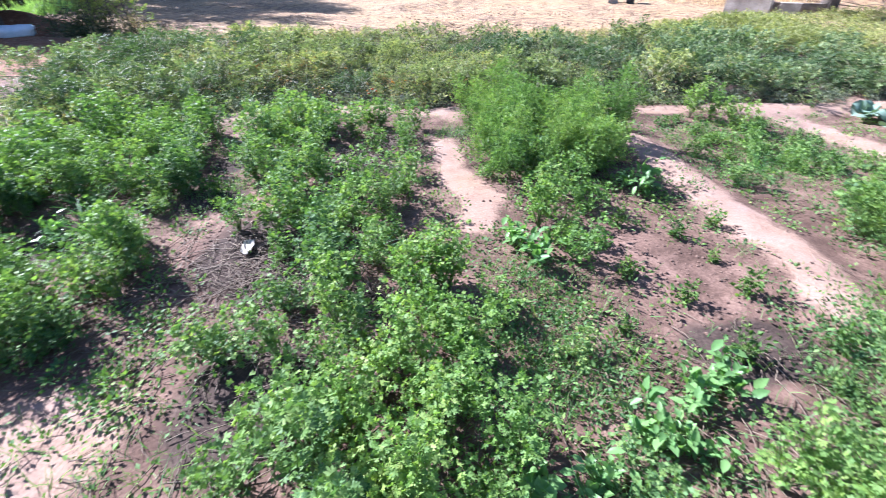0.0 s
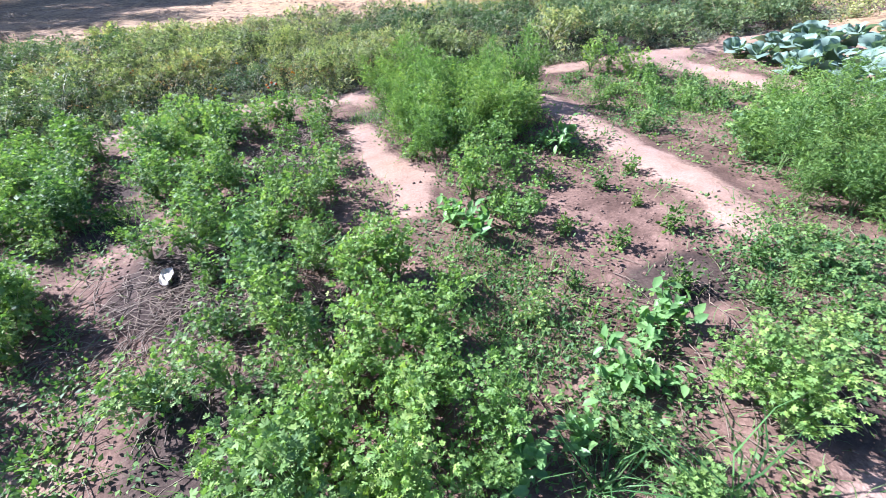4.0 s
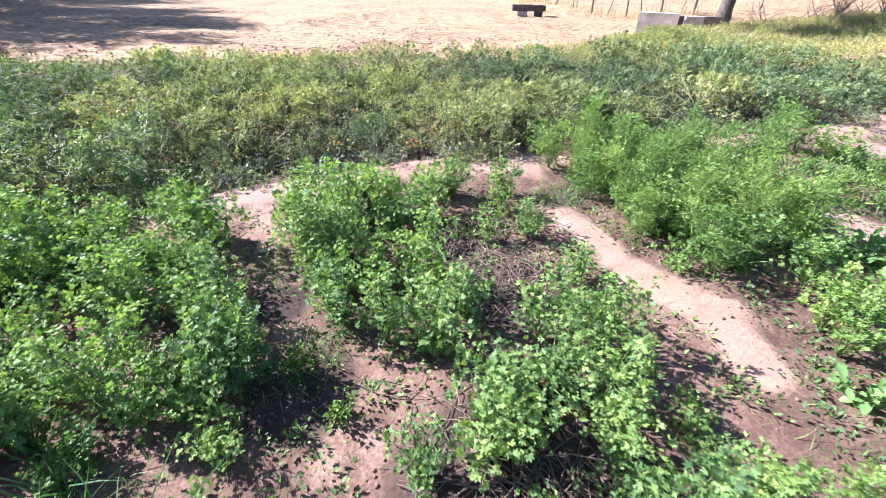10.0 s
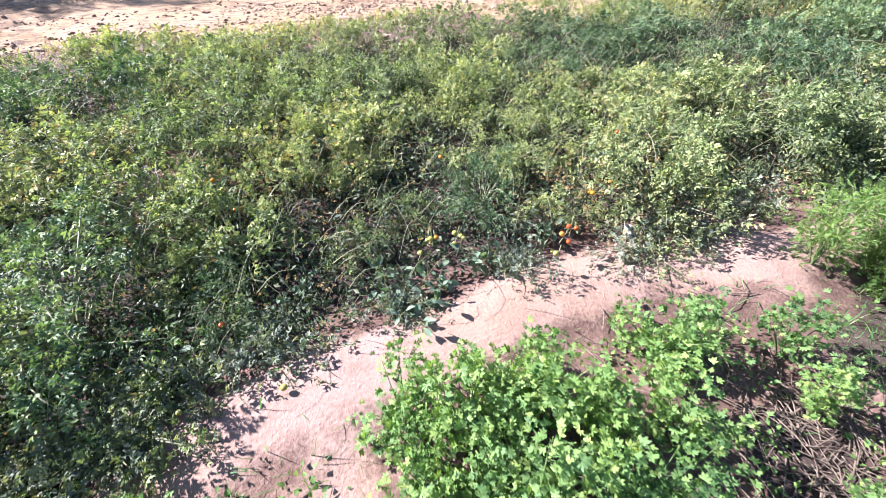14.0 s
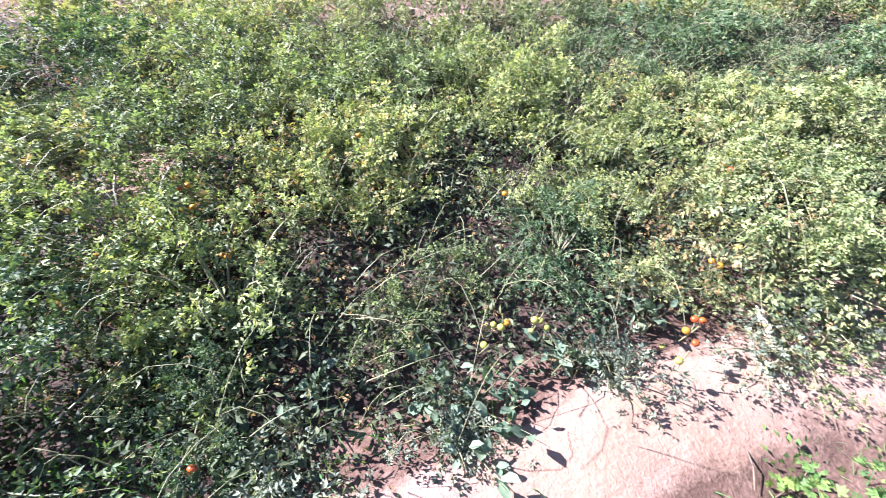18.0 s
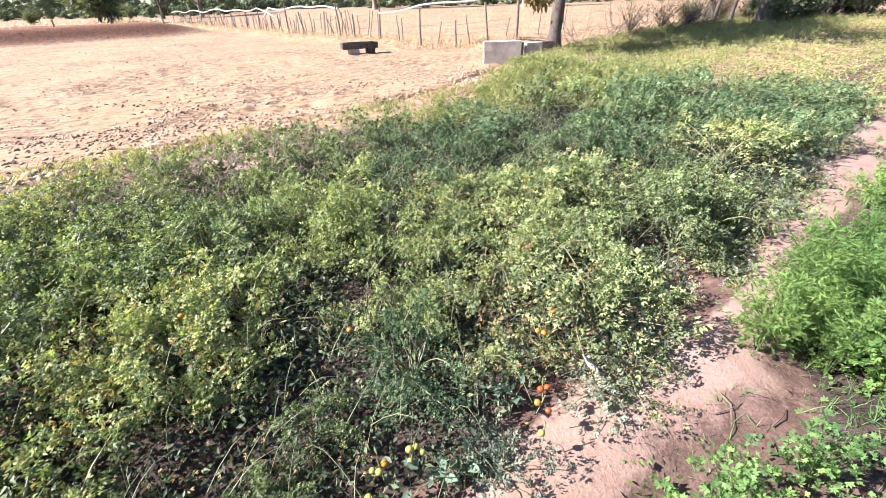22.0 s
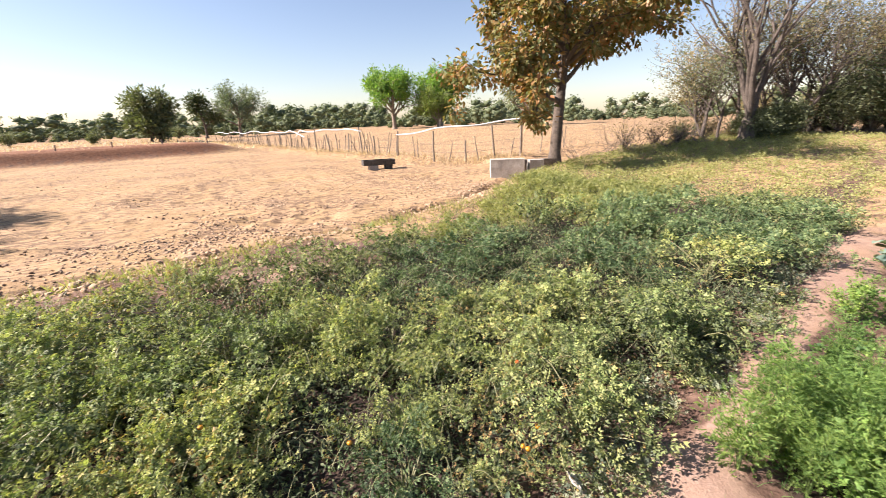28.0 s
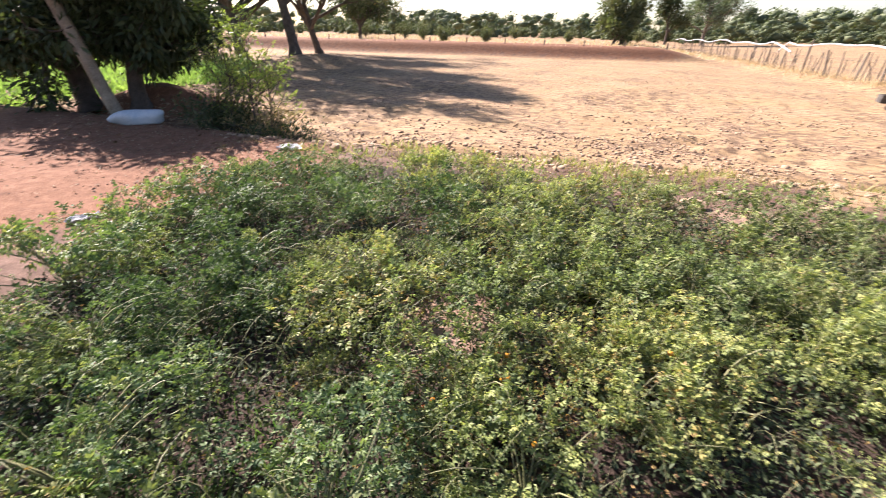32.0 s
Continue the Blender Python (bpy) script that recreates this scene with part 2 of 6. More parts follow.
M_TOMATO_DEEP = leaf_material("deep_green_tomato_leaf", [(0, (0.022, 0.042, 0.022)), (0.5, (0.088, 0.145, 0.062)), (0.86, (0.21, 0.275, 0.115)), (0.95, (0.30, 0.31, 0.13)), (1, (0.16, 0.11, 0.06))], 0.5, 0.24, grey=0.05)
M_TOMATO_EDGE = leaf_material("dusty_tomato_leaf", [(0, (0.0417, 0.0556, 0.0417)), (0.45, (0.132, 0.167, 0.111)), (0.75, (0.264, 0.292, 0.194)), (0.88, (0.319, 0.264, 0.174)), (1, (0.139, 0.0972, 0.0694))], 0.7, 0.25)
# paler greens for the vines' top leaves: sun on the tips painted in
M_TOMATO_TIP_LIT = leaf_material("sunlit_tomato_tip", [(0, (0.11, 0.165, 0.065)), (0.5, (0.23, 0.305, 0.11)), (0.85, (0.38, 0.425, 0.155)), (1, (0.45, 0.35, 0.12))], 0.5, 0.32, glow=(1.2, 1.3, 0.65), grey=0.04)
M_TOMATO_GOLD_LIT = leaf_material("golden_sunlit_tomato_tip", [(0, (0.15, 0.195, 0.065)), (0.5, (0.31, 0.36, 0.12)), (0.88, (0.45, 0.45, 0.155)), (1, (0.50, 0.35, 0.11))], 0.5, 0.32, glow=(1.2, 1.3, 0.62), grey=0.04)
# near-black greens: the shade under the vines is put into these leaves
M_UNDER_SHADE = leaf_material("shade_darkened_weed_leaf", [(0.0, (0.014, 0.024, 0.012)), (0.6, (0.05, 0.072, 0.033)), (0.9, (0.13, 0.155, 0.068)), (1.0, (0.18, 0.125, 0.07))], 0.6, 0.12)
M_BROAD = leaf_material("broad_leaf", [(0, (0.0694, 0.167, 0.0486)), (1, (0.194, 0.347, 0.0972))], 0.35, 0.35)
M_CABBAGE = leaf_material("cabbage_leaf", [(0, (0.06, 0.11, 0.085)), (0.6, (0.16, 0.24, 0.185)), (1, (0.29, 0.37, 0.28))], 0.5, 0.2)
M_GRASS = leaf_material("grass_blade", [(0.0, (0.05, 0.14, 0.04)), (0.6, (0.10, 0.22, 0.06)), (1.0, (0.26, 0.30, 0.10))], 0.5, 0.35)
M_DRYGRASS = leaf_material("dry_grass", [(0.0, (0.34, 0.25, 0.13)), (0.6, (0.58, 0.45, 0.26)), (0.9, (0.74, 0.60, 0.38)), (1.0, (0.42, 0.42, 0.18))], 0.7, 0.25, glow=(1.2, 1.1, 0.8))
# leaf greens lightened so that the colour itself carries the distance haze
M_WOODS_HAZED = leaf_material("hazed_far_foliage", [(0, (0.06, 0.085, 0.045)), (0.6, (0.135, 0.165, 0.08)), (1, (0.25, 0.26, 0.125))], 0.7, 0.15)
M_TREE_GREEN = leaf_material("fresh_tree_leaf", [(0, (0.0486, 0.125, 0.0278)), (0.6, (0.111, 0.236, 0.0417)), (1, (0.222, 0.333, 0.0625))], 0.5, 0.35)
M_TREE_DARK = leaf_material("dark_tree_leaf", [(0, (0.025, 0.042, 0.02)), (0.7, (0.065, 0.09, 0.038)), (0.92, (0.14, 0.14, 0.065)), (1, (0.2, 0.12, 0.06))], 0.5, 0.2)
M_TREE_FAR = leaf_material("grey_green_tree_leaf", [(0, (0.06, 0.08, 0.04)), (0.7, (0.15, 0.175, 0.085)), (1, (0.29, 0.29, 0.15))], 0.5, 0.2)
M_TREE_RUST = leaf_material("rusty_tree_leaf", [(0, (0.05, 0.08, 0.025)), (0.4, (0.115, 0.14, 0.045)), (0.65, (0.21, 0.18, 0.06)), (0.88, (0.3, 0.16, 0.06)), (1, (0.34, 0.08, 0.045))], 0.4, 0.32, glow=(1.4, 1.2, 0.6))
M_TREE_PALE = leaf_material("pale_grey_green_leaf", [(0, (0.10, 0.13, 0.09)), (0.7, (0.20, 0.25, 0.16)), (1, (0.34, 0.38, 0.26))], 0.5, 0.2)
M_SCRUB = leaf_material("scrub_leaf", [(0, (0.1, 0.09, 0.045)), (0.6, (0.24, 0.205, 0.095)), (1, (0.42, 0.3, 0.16))], 0.6, 0.28, glow=(1.3, 1.2, 0.65))
M_BAMBOO = leaf_material("shoot_leaf", [(0, (0.07, 0.11, 0.03)), (0.6, (0.17, 0.22, 0.055)), (1, (0.31, 0.34, 0.09))], 0.5, 0.4)
M_LIMEWEED = leaf_material("lime_weed_leaf", [(0, (0.13, 0.16, 0.055)), (0.5, (0.25, 0.27, 0.09)), (1, (0.38, 0.36, 0.14))], 0.6, 0.35)
M_CRUMB = plain_material("dark_crumb", (0.09, 0.055, 0.04), (0.30, 0.19, 0.14), 9.0, 0.95, 0.5, 0.006)
M_DEADLEAF = leaf_material("dead_leaf", [(0.0, (0.10, 0.06, 0.035)), (0.6, (0.26, 0.17, 0.10)), (1.0, (0.46, 0.36, 0.25))], 0.8, 0.1)
M_STEM = plain_material("green_stem", (0.13, 0.24, 0.07), (0.26, 0.34, 0.12), 14.0, 0.5, 0.2, 0.002)
M_VINE = plain_material("pale_vine_stem", (0.17, 0.19, 0.08), (0.36, 0.34, 0.17), 10.0, 0.6, 0.2, 0.002)
M_STRAW = plain_material("dry_straw", (0.09, 0.06, 0.042), (0.34, 0.26, 0.18), 20.0, 0.8, 0.2, 0.002)
M_BARK = plain_material("grey_bark", (0.17, 0.13, 0.10), (0.42, 0.34, 0.27), 5.0, 0.9, 1.0, 0.03)
M_PALELEAF = plain_material("bleached_leaf", (0.50, 0.45, 0.38), (0.62, 0.57, 0.49), 16.0, 0.7, 0.3, 0.003)
M_BARK_DARK = plain_material("dark_bark", (0.06, 0.045, 0.035), (0.18, 0.14, 0.11), 5.0, 0.9, 1.0, 0.03)
M_BARK_GREY = plain_material("grey_brown_bark", (0.06, 0.048, 0.04), (0.20, 0.16, 0.13), 5.0, 0.9, 1.0, 0.03)
M_BARK_TEAK = plain_material("furrowed_bark", (0.05, 0.04, 0.033), (0.21, 0.165, 0.13), 7.0, 0.9, 1.0, 0.03)
M_BARK_PALE = plain_material("pale_bark", (0.24, 0.19, 0.13), (0.50, 0.42, 0.32), 4.0, 0.85, 0.5, 0.02)
M_CLOD = plain_material("earth_clod", (0.36, 0.24, 0.15), (0.60, 0.43, 0.28), 6.0, 0.95, 0.6, 0.01)
M_POST = plain_material("weathered_wood", (0.14, 0.11, 0.085), (0.36, 0.30, 0.24), 9.0, 0.9, 0.7, 0.01)
M_DUSTYLEAF = leaf_material("dusty_broad_leaf", [(0, (0.0833, 0.139, 0.0833)), (0.6, (0.167, 0.236, 0.139)), (1, (0.306, 0.361, 0.208))], 0.6, 0.25)
M_PIPE = plain_material("white_plastic_pipe", (0.66, 0.67, 0.68), (0.82, 0.83, 0.84), 3.0, 0.4, 0.1, 0.002)
M_HOSE = plain_material("turquoise_plastic", (0.02, 0.30, 0.27), (0.05, 0.42, 0.37), 6.0, 0.35, 0.15, 0.002)
M_CONCRETE = plain_material("pale_concrete", (0.34, 0.30, 0.26), (0.60, 0.55, 0.49), 4.0, 0.9, 0.5, 0.008)
M_CONCRETE_DARK = plain_material("blackened_concrete", (0.03, 0.028, 0.026), (0.16, 0.14, 0.12), 5.0, 0.9, 0.5, 0.008)
M_SACK = plain_material("white_woven_plastic", (0.48, 0.60, 0.68), (0.76, 0.82, 0.86), 5.0, 0.55, 0.6, 0.01)
M_BLUE = plain_material("blue_plastic", (0.06, 0.20, 0.42), (0.14, 0.34, 0.58), 5.0, 0.5, 0.3, 0.01)
M_WHITE = plain_material("white_scrap", (0.62, 0.60, 0.58), (0.86, 0.84, 0.82), 16.0, 0.6, 0.3, 0.003)
M_RED = plain_material("ripe_tomato_skin", (0.42, 0.055, 0.015), (0.60, 0.13, 0.02), 30.0, 0.25, 0.05, 0.001)
M_ORANGE = plain_material("turning_tomato_skin", (0.55, 0.20, 0.02), (0.66, 0.33, 0.03), 30.0, 0.25, 0.05, 0.001)
M_YELLOW = plain_material("unripe_tomato_skin", (0.36, 0.36, 0.07), (0.48, 0.44, 0.10), 30.0, 0.25, 0.05, 0.001)


def ground_build(nt, bsdf):
    geo = nt.nodes.new("ShaderNodeNewGeometry")
    pos = geo.outputs["Position"]
    attr = nt.nodes.new("ShaderNodeVertexColor")
    attr.layer_name = "soil"
    sep = nt.nodes.new("ShaderNodeSeparateColor")
    nt.links.new(attr.outputs["Color"], sep.inputs["Color"])
    big, mid, fine = noise_of(nt, pos, 0.9, 5.0), noise_of(nt, pos, 7.0, 5.0, 0.65), noise_of(nt, pos, 60.0, 4.0, 0.7)
    grain = math_of(nt, "ADD", math_of(nt, "MULTIPLY", mid, 0.5), math_of(nt, "MULTIPLY", fine, 0.5))
    dark = ramp(nt, grain, [(0.3, (0.075, 0.045, 0.033)), (0.5, (0.17, 0.105, 0.078)), (0.7, (0.33, 0.215, 0.163))])
    dark = mix(nt, 0.7, dark, ramp(nt, noise_of(nt, pos, 2.2, 4.0), [(0.35, (0.55, 0.52, 0.50)), (0.65, (1.5, 1.5, 1.5))]), "MULTIPLY")
    path = ramp(nt, grain, [(0.3, (0.27, 0.165, 0.12)), (0.5, (0.39, 0.262, 0.203)), (0.72, (0.50, 0.355, 0.283))])
    path = mix(nt, ramp(nt, big, [(0.4, (0, 0, 0)), (0.7, (1, 1, 1))]), path, ramp(nt, grain, [(0.3, (0.30, 0.185, 0.12)), (0.7, (0.48, 0.32, 0.215))]))
    field = ramp(nt, grain, [(0.3, (0.32, 0.205, 0.115)), (0.5, (0.53, 0.365, 0.22)), (0.7, (0.66, 0.48, 0.30))])
    field = mix(nt, ramp(nt, big, [(0.35, (0, 0, 0)), (0.65, (1, 1, 1))]), field, ramp(nt, grain, [(0.3, (0.34, 0.22, 0.11)), (0.7, (0.60, 0.43, 0.235))]))
    flat_pos = nt.nodes.new("ShaderNodeMapping")
    flat_pos.inputs["Scale"].default_value = (1.0, 1.9, 1.0)
    nt.links.new(pos, flat_pos.inputs["Vector"])
    lumps, drifts = noise_of(nt, flat_pos.outputs[0], 3.4, 6.0, 0.72), noise_of(nt, pos, 0.33, 3.0)
    spots = ramp(nt, math_of(nt, "ADD", lumps, math_of(nt, "MULTIPLY", drifts, 0.34)), [(0.67, (0, 0, 0)), (0.73, (0.85, 0.85, 0.85))])
    field = mix(nt, 1.0, field, (0.88, 0.86, 0.84), "MULTIPLY")
    field = mix(nt, spots, field, ramp(nt, fine, [(0.35, (0.12, 0.075, 0.05)), (0.65, (0.30, 0.20, 0.13))]))
    field = mix(nt, 0.55, field, ramp(nt, lumps, [(0.3, (1.3, 1.28, 1.25)), (0.7, (0.66, 0.64, 0.62))]), "MULTIPLY")
    red = ramp(nt, grain, [(0.3, (0.10, 0.045, 0.025)), (0.5, (0.27, 0.125, 0.07)), (0.7, (0.42, 0.24, 0.15))])
    wander = noise_of(nt, pos, 3.0, 4.0, 0.65)
    edge = math_of(nt, "MULTIPLY", math_of(nt, "SUBTRACT", math_of(nt, "ADD", math_of(nt, "MULTIPLY", grain, 0.4), math_of(nt, "MULTIPLY", wander, 0.6)), 0.5), 2.2)

    def cut(sock):
        return ramp(nt, math_of(nt, "ADD", sock, edge), [(0.30, (0, 0, 0)), (0.70, (1, 1, 1))])

    # brown mulch of the beds; also paints the shaded pits below the vines
    mulch_and_shade = ramp(nt, grain, [(0.32, (0.028, 0.02, 0.016)), (0.5, (0.07, 0.048, 0.038)), (0.7, (0.15, 0.108, 0.085))])
    col = mix(nt, cut(sep.outputs["Red"]), dark, path)
    col = mix(nt, cut(attr.outputs["Alpha"]), col, mulch_and_shade)
    col = mix(nt, cut(sep.outputs["Green"]), col, field)
    col = mix(nt, cut(sep.outputs["Blue"]), col, red)
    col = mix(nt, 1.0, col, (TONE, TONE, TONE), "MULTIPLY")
    nt.links.new(col, bsdf.inputs["Base Color"])
    bsdf.inputs["Roughness"].default_value = 0.95
    bsdf.inputs["Specular IOR Level"].default_value = 0.2
    bump(nt, bsdf, math_of(nt, "ADD", grain, math_of(nt, "MULTIPLY", lumps, 0.8)), 0.5, 0.025)


M_GROUND = material("ground_soil", ground_build)

# ---- plan ----
PATH_LINE = [(-1.58, 4.80), (-1.15, 4.99), (-0.6, 5.06), (0.0, 5.26), (0.6, 5.31), (1.15, 5.24), (1.8, 5.25), (2.6, 5.39), (3.7, 5.52), (5.8, 5.7), (9, 6.0), (17, 6.9), (24, 7.7)]
FURROW = [(-1.0, 4.85), (-0.8, 3.9), (-0.56, 3.15), (-0.28, 2.65)]
STRIP_MID = [(1.22, 5.3), (1.17, 4.3), (1.35, 3.5), (1.58, 3.2), (1.5, 2.85)]
STRIP_RIGHT = [(3.1, 4.5), (3.28, 3.6), (3.42, 2.9), (3.5, 2.35), (3.48, 2.1)]
STRIP_FAR = [(4.9, 5.8), (5.25, 4.8), (5.55, 3.9), (6.1, 3.0)]
RIM = [(-60, 12.5), (-6.5, 11.3), (-4.4, 11.6), (-2, 11.7), (0.1, 12.0), (3.0, 12.3), (6.6, 13.4), (9.5, 15.3), (12.5, 16.6), (18, 17.5), (30, 20), (90, 40)]
YARD = [(2.5, -30), (2.55, 0.5), (2.85, 0.9), (3.1, 0.78), (3.4, 0.9), (3.6, 1.08), (4.0, 1.02), (5.0, 1.2), (6.6, 1.9), (8, 1.6), (40, -4), (40, -30)]
VINES = [(-1.9, 4.7), (-1.45, 5.15), (-0.7, 5.38), (0.4, 5.6), (1.3, 5.68), (2.4, 5.8), (3.7, 5.92), (5.9, 6.1), (9.2, 6.4), (17, 7.3), (24, 8.2), (25, 15), (18, 16.6), (12.5, 15.6), (9.3, 14.2),
         (6.6, 12.3), (3.2, 10.9), (1.4, 10.2), (-0.6, 9.9), (-2.2, 10.2), (-4.2, 9.9), (-5.5, 8.8), (-5.3, 7.0), (-4.7, 5.8), (-3.2, 4.2)]


def rim_y(x):
    return np.interp(x, [p[0] for p in RIM], [p[1] for p in RIM])


def height(x, y):
    x, y = np.asarray(x, float), np.asarray(y, float)
    near = 1 - smooth(14, 40, np.hypot(x, y - 5))
    beyond = y - rim_y(x)
    z = -0.3 * smooth(-0.9, 0.8, beyond)
    # the land rises gently to the east
    z = z + 0.55 * smooth(11, 26, x) * (1 - smooth(60, 200, x)) * (1 - smooth(8, 30, y - 12)) + 0.8 * smooth(18, 40, x) * smooth(20, 40, y) * (1 - smooth(120, 260, np.hypot(x, y)))
    # earth bund at the field's far side and along the west
    far = y - (46 + 0.12 * x)
    z = z + 0.85 * np.exp(-(far / 0.9) ** 2) * smooth(8, 2, x) + 0.5 * np.exp(-((far - 11) / 2.0) ** 2) * smooth(8, 2, x) + 0.30 * smooth(-1, 1.5, far) * smooth(9, 3, x)
    z = z + 0.6 * np.exp(-(((x + 17.5) / 2.2) ** 2 + ((y - 27) / 5.0) ** 2)) + 0.55 * np.exp(-(((x + 12.5) / 1.5) ** 2 + ((y - 13.6) / 1.2) ** 2))
    # bund under the fence
    z = z + 0.25 * np.exp(-((to_line(x, y, [(8.4, 60), (9.0, 34), (10.6, 26.5), (14.2, 20), (20, 20)])) / 0.9) ** 2)
    # trodden paths and planted ground
    path = smooth(0.34, 0.10, to_line(x, y, PATH_LINE))
    z = z + near * (0.05 * path + 0.035 * smooth(0.3, 0.08, to_line(x, y, STRIP_RIGHT)) + 0.02 * smooth(0.25, 0.06, to_line(x, y, STRIP_MID)))
    z = z + near * (0.07 * (rough(x, y, 0.5, 3, 4) - 0.5) * (1 - 0.75 * path) + 0.10 * (rough(x, y, 2.2, 9, 2) - 0.5))
    z = z + 0.12 * (rough(x, y, 6.0, 21, 3) - 0.5) * smooth(0.5, 3, beyond)
    lumpy = smooth(0.40, 0.62, rough(x, y, 2.6, 61, 2)) * smooth(-0.9, 0.1, beyond) * (1 - smooth(9, 16, beyond)) * smooth(20, 14, x)
    z = z + lumpy * 0.17 * (rough(x, y * 1.4, 0.42, 71, 2) - 0.5)
    z = z - 0.16 * np.exp(-((beyond - 0.55 + 0.5 * (rough(x, y, 2.0, 81, 2) - 0.5)) / 0.28) ** 2)
    return z


def ground_at(x, y):
    return height(x, y)


def axis(a, b, fine, grow, end):
    mid = np.arange(a, b, fine)
    out, v, step = [], b, fine
    while v < end:
        out.append(v)
        step *= grow
        v += step
    low, v, step = [], a - fine, fine
    while v > -end:
        low.append(v)
        step *= grow
        v -= step
    return np.array(low[::-1] + list(mid) + out)


gx, gy = axis(-9.5, 9.5, 0.095, 1.09, 2600), axis(0, 20, 0.095, 1.09, 2600)
gy = np.concatenate([gy[gy < 36], np.linspace(36, 60, 80), gy[gy > 60.5]])
GX, GY = np.meshgrid(gx, gy, indexing="ij")
GZ = height(GX, GY)
nx, ny = len(gx), len(gy)
ii, jj = np.meshgrid(np.arange(nx - 1), np.arange(ny - 1), indexing="ij")
quads = np.stack([ii * ny + jj, (ii + 1) * ny + jj, (ii + 1) * ny + jj + 1, ii * ny + jj + 1], -1).reshape(-1, 4)
ground_me = mesh_from("ground", np.stack([GX, GY, GZ], -1).reshape(-1, 3), quads, M_GROUND, True)
beyond = GY - rim_y(GX)
yard_soft = sum(inside(GX + 0.22 * math.cos(a), GY + 0.22 * math.sin(a), YARD) for a in np.arange(8) * math.pi / 4) / 8
mask_path = np.maximum.reduce([smooth(np.where((GX > 1.3) & (GX < 4.5), 0.17, 0.30) + 0.2 * smooth(4, 7, GX) + 0.45 * smooth(8, 14, GX), 0.08, to_line(GX, GY, PATH_LINE)), (0.46 + 0.3 * smooth(4.2, 4.7, GY)) * smooth(0.24, 0.05, to_line(GX, GY, FURROW)), (0.9 - 0.45 * smooth(4.1, 4.45, GY) * smooth(5.05, 4.85, GY)) * smooth(0.24, 0.05, to_line(GX, GY, STRIP_MID)),
                               0.92 * smooth(0.28, 0.08, to_line(GX, GY, STRIP_RIGHT)), smooth(0.28, 0.08, to_line(GX, GY, STRIP_FAR)), yard_soft * 0.95,
                               0.95 * smooth(0.46, 0.2, np.hypot(GX + 2.1, GY - 6.95)), 0.8 * smooth(0.6, 0.2, np.hypot((GX - 0.4) * 0.7, GY - 9.8)), 0.8 * smooth(0.5, 0.15, np.hypot(GX + 0.2, GY - 1.05)),
                               0.7 * smooth(4.5, 7, GX) * smooth(7, 6, GY)])
mask_field = np.maximum.reduce([smooth(-1.5, 0.3, beyond + 0.7 * (rough(GX, GY, 0.8, 5, 2) - 0.5)), smooth(22, 27, GX), 0.85 * smooth(-0.4, 0.8, GY - np.interp(GX, [1.0, 1.5, 3.4, 7.8, 9.0, 30], [99, 10.6, 9.8, 9.1, 7.4, 7.9])) * (GX > 1.5), 1.0 * smooth(0.9, 0.4, to_line(GX, GY, PATH_LINE)) * smooth(6.5, 9, GX)])
mask_red = np.maximum(smooth(1.6, 0.6, np.hypot((GX + 7.6) / 2.6, (GY - 9.0) / 2.2)), smooth(1.5, 0.7, np.hypot((GX + 12.5) / 2.0, (GY - 13.4) / 1.6)))
mask_red = np.maximum(mask_red, smooth(-5.5, -6.5, GX) * smooth(11.5, 10.5, GY) * 0.8)
far_bank = GY - (46 + 0.12 * GX)
mask_red = np.maximum(mask_red, 0.8 * np.maximum(np.exp(-(far_bank / 1.7) ** 2), np.exp(-((far_bank - 11) / 2.6) ** 2)) * smooth(8, 2, GX))
# mulch spots in the beds, plus painted shade under the whole vine area
mask_mulch_and_shade = np.maximum.reduce([1.0 * smooth(r, 0.4 * r, np.hypot((GX - x) / w, GY - y)) for x, y, r, w in ((0.2, 2.45, 0.72, 1.0), (0.55, 1.3, 0.5, 1.0), (0.5, 3.6, 0.4, 1.0), (0.4, 4.0, 0.35, 1.0), (0.62, 4.35, 0.3, 1.0), (0.77, 3.55, 0.42, 0.6), (0.9, 1.9, 0.3, 1), (2.96, 1.0, 0.3, 1), (0.4, 2.15, 0.4, 1), (2.85, 1.75, 0.3, 1.5), (-1.3, 2.4, 0.4, 1), (-0.6, 3.1, 0.35, 1), (-0.75, 3.7, 0.25, 1), (1.25, 4.62, 0.25, 1.3), (1.6, 4.75, 0.3, 1))]
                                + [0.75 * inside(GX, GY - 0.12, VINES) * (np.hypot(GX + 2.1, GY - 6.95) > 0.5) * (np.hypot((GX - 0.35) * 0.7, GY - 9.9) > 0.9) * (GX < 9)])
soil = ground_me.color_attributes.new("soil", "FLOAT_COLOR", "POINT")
soil.data.foreach_set("color", np.stack([mask_path, mask_field * (1 - mask_red), mask_red, mask_mulch_and_shade * (1 - mask_field) * (1 - mask_red)], -1).astype(np.float32).ravel())
ground = tagged(new("ground", ground_me), "dry reddish soil of a vegetable plot and bare field", "ground", kind="structure")

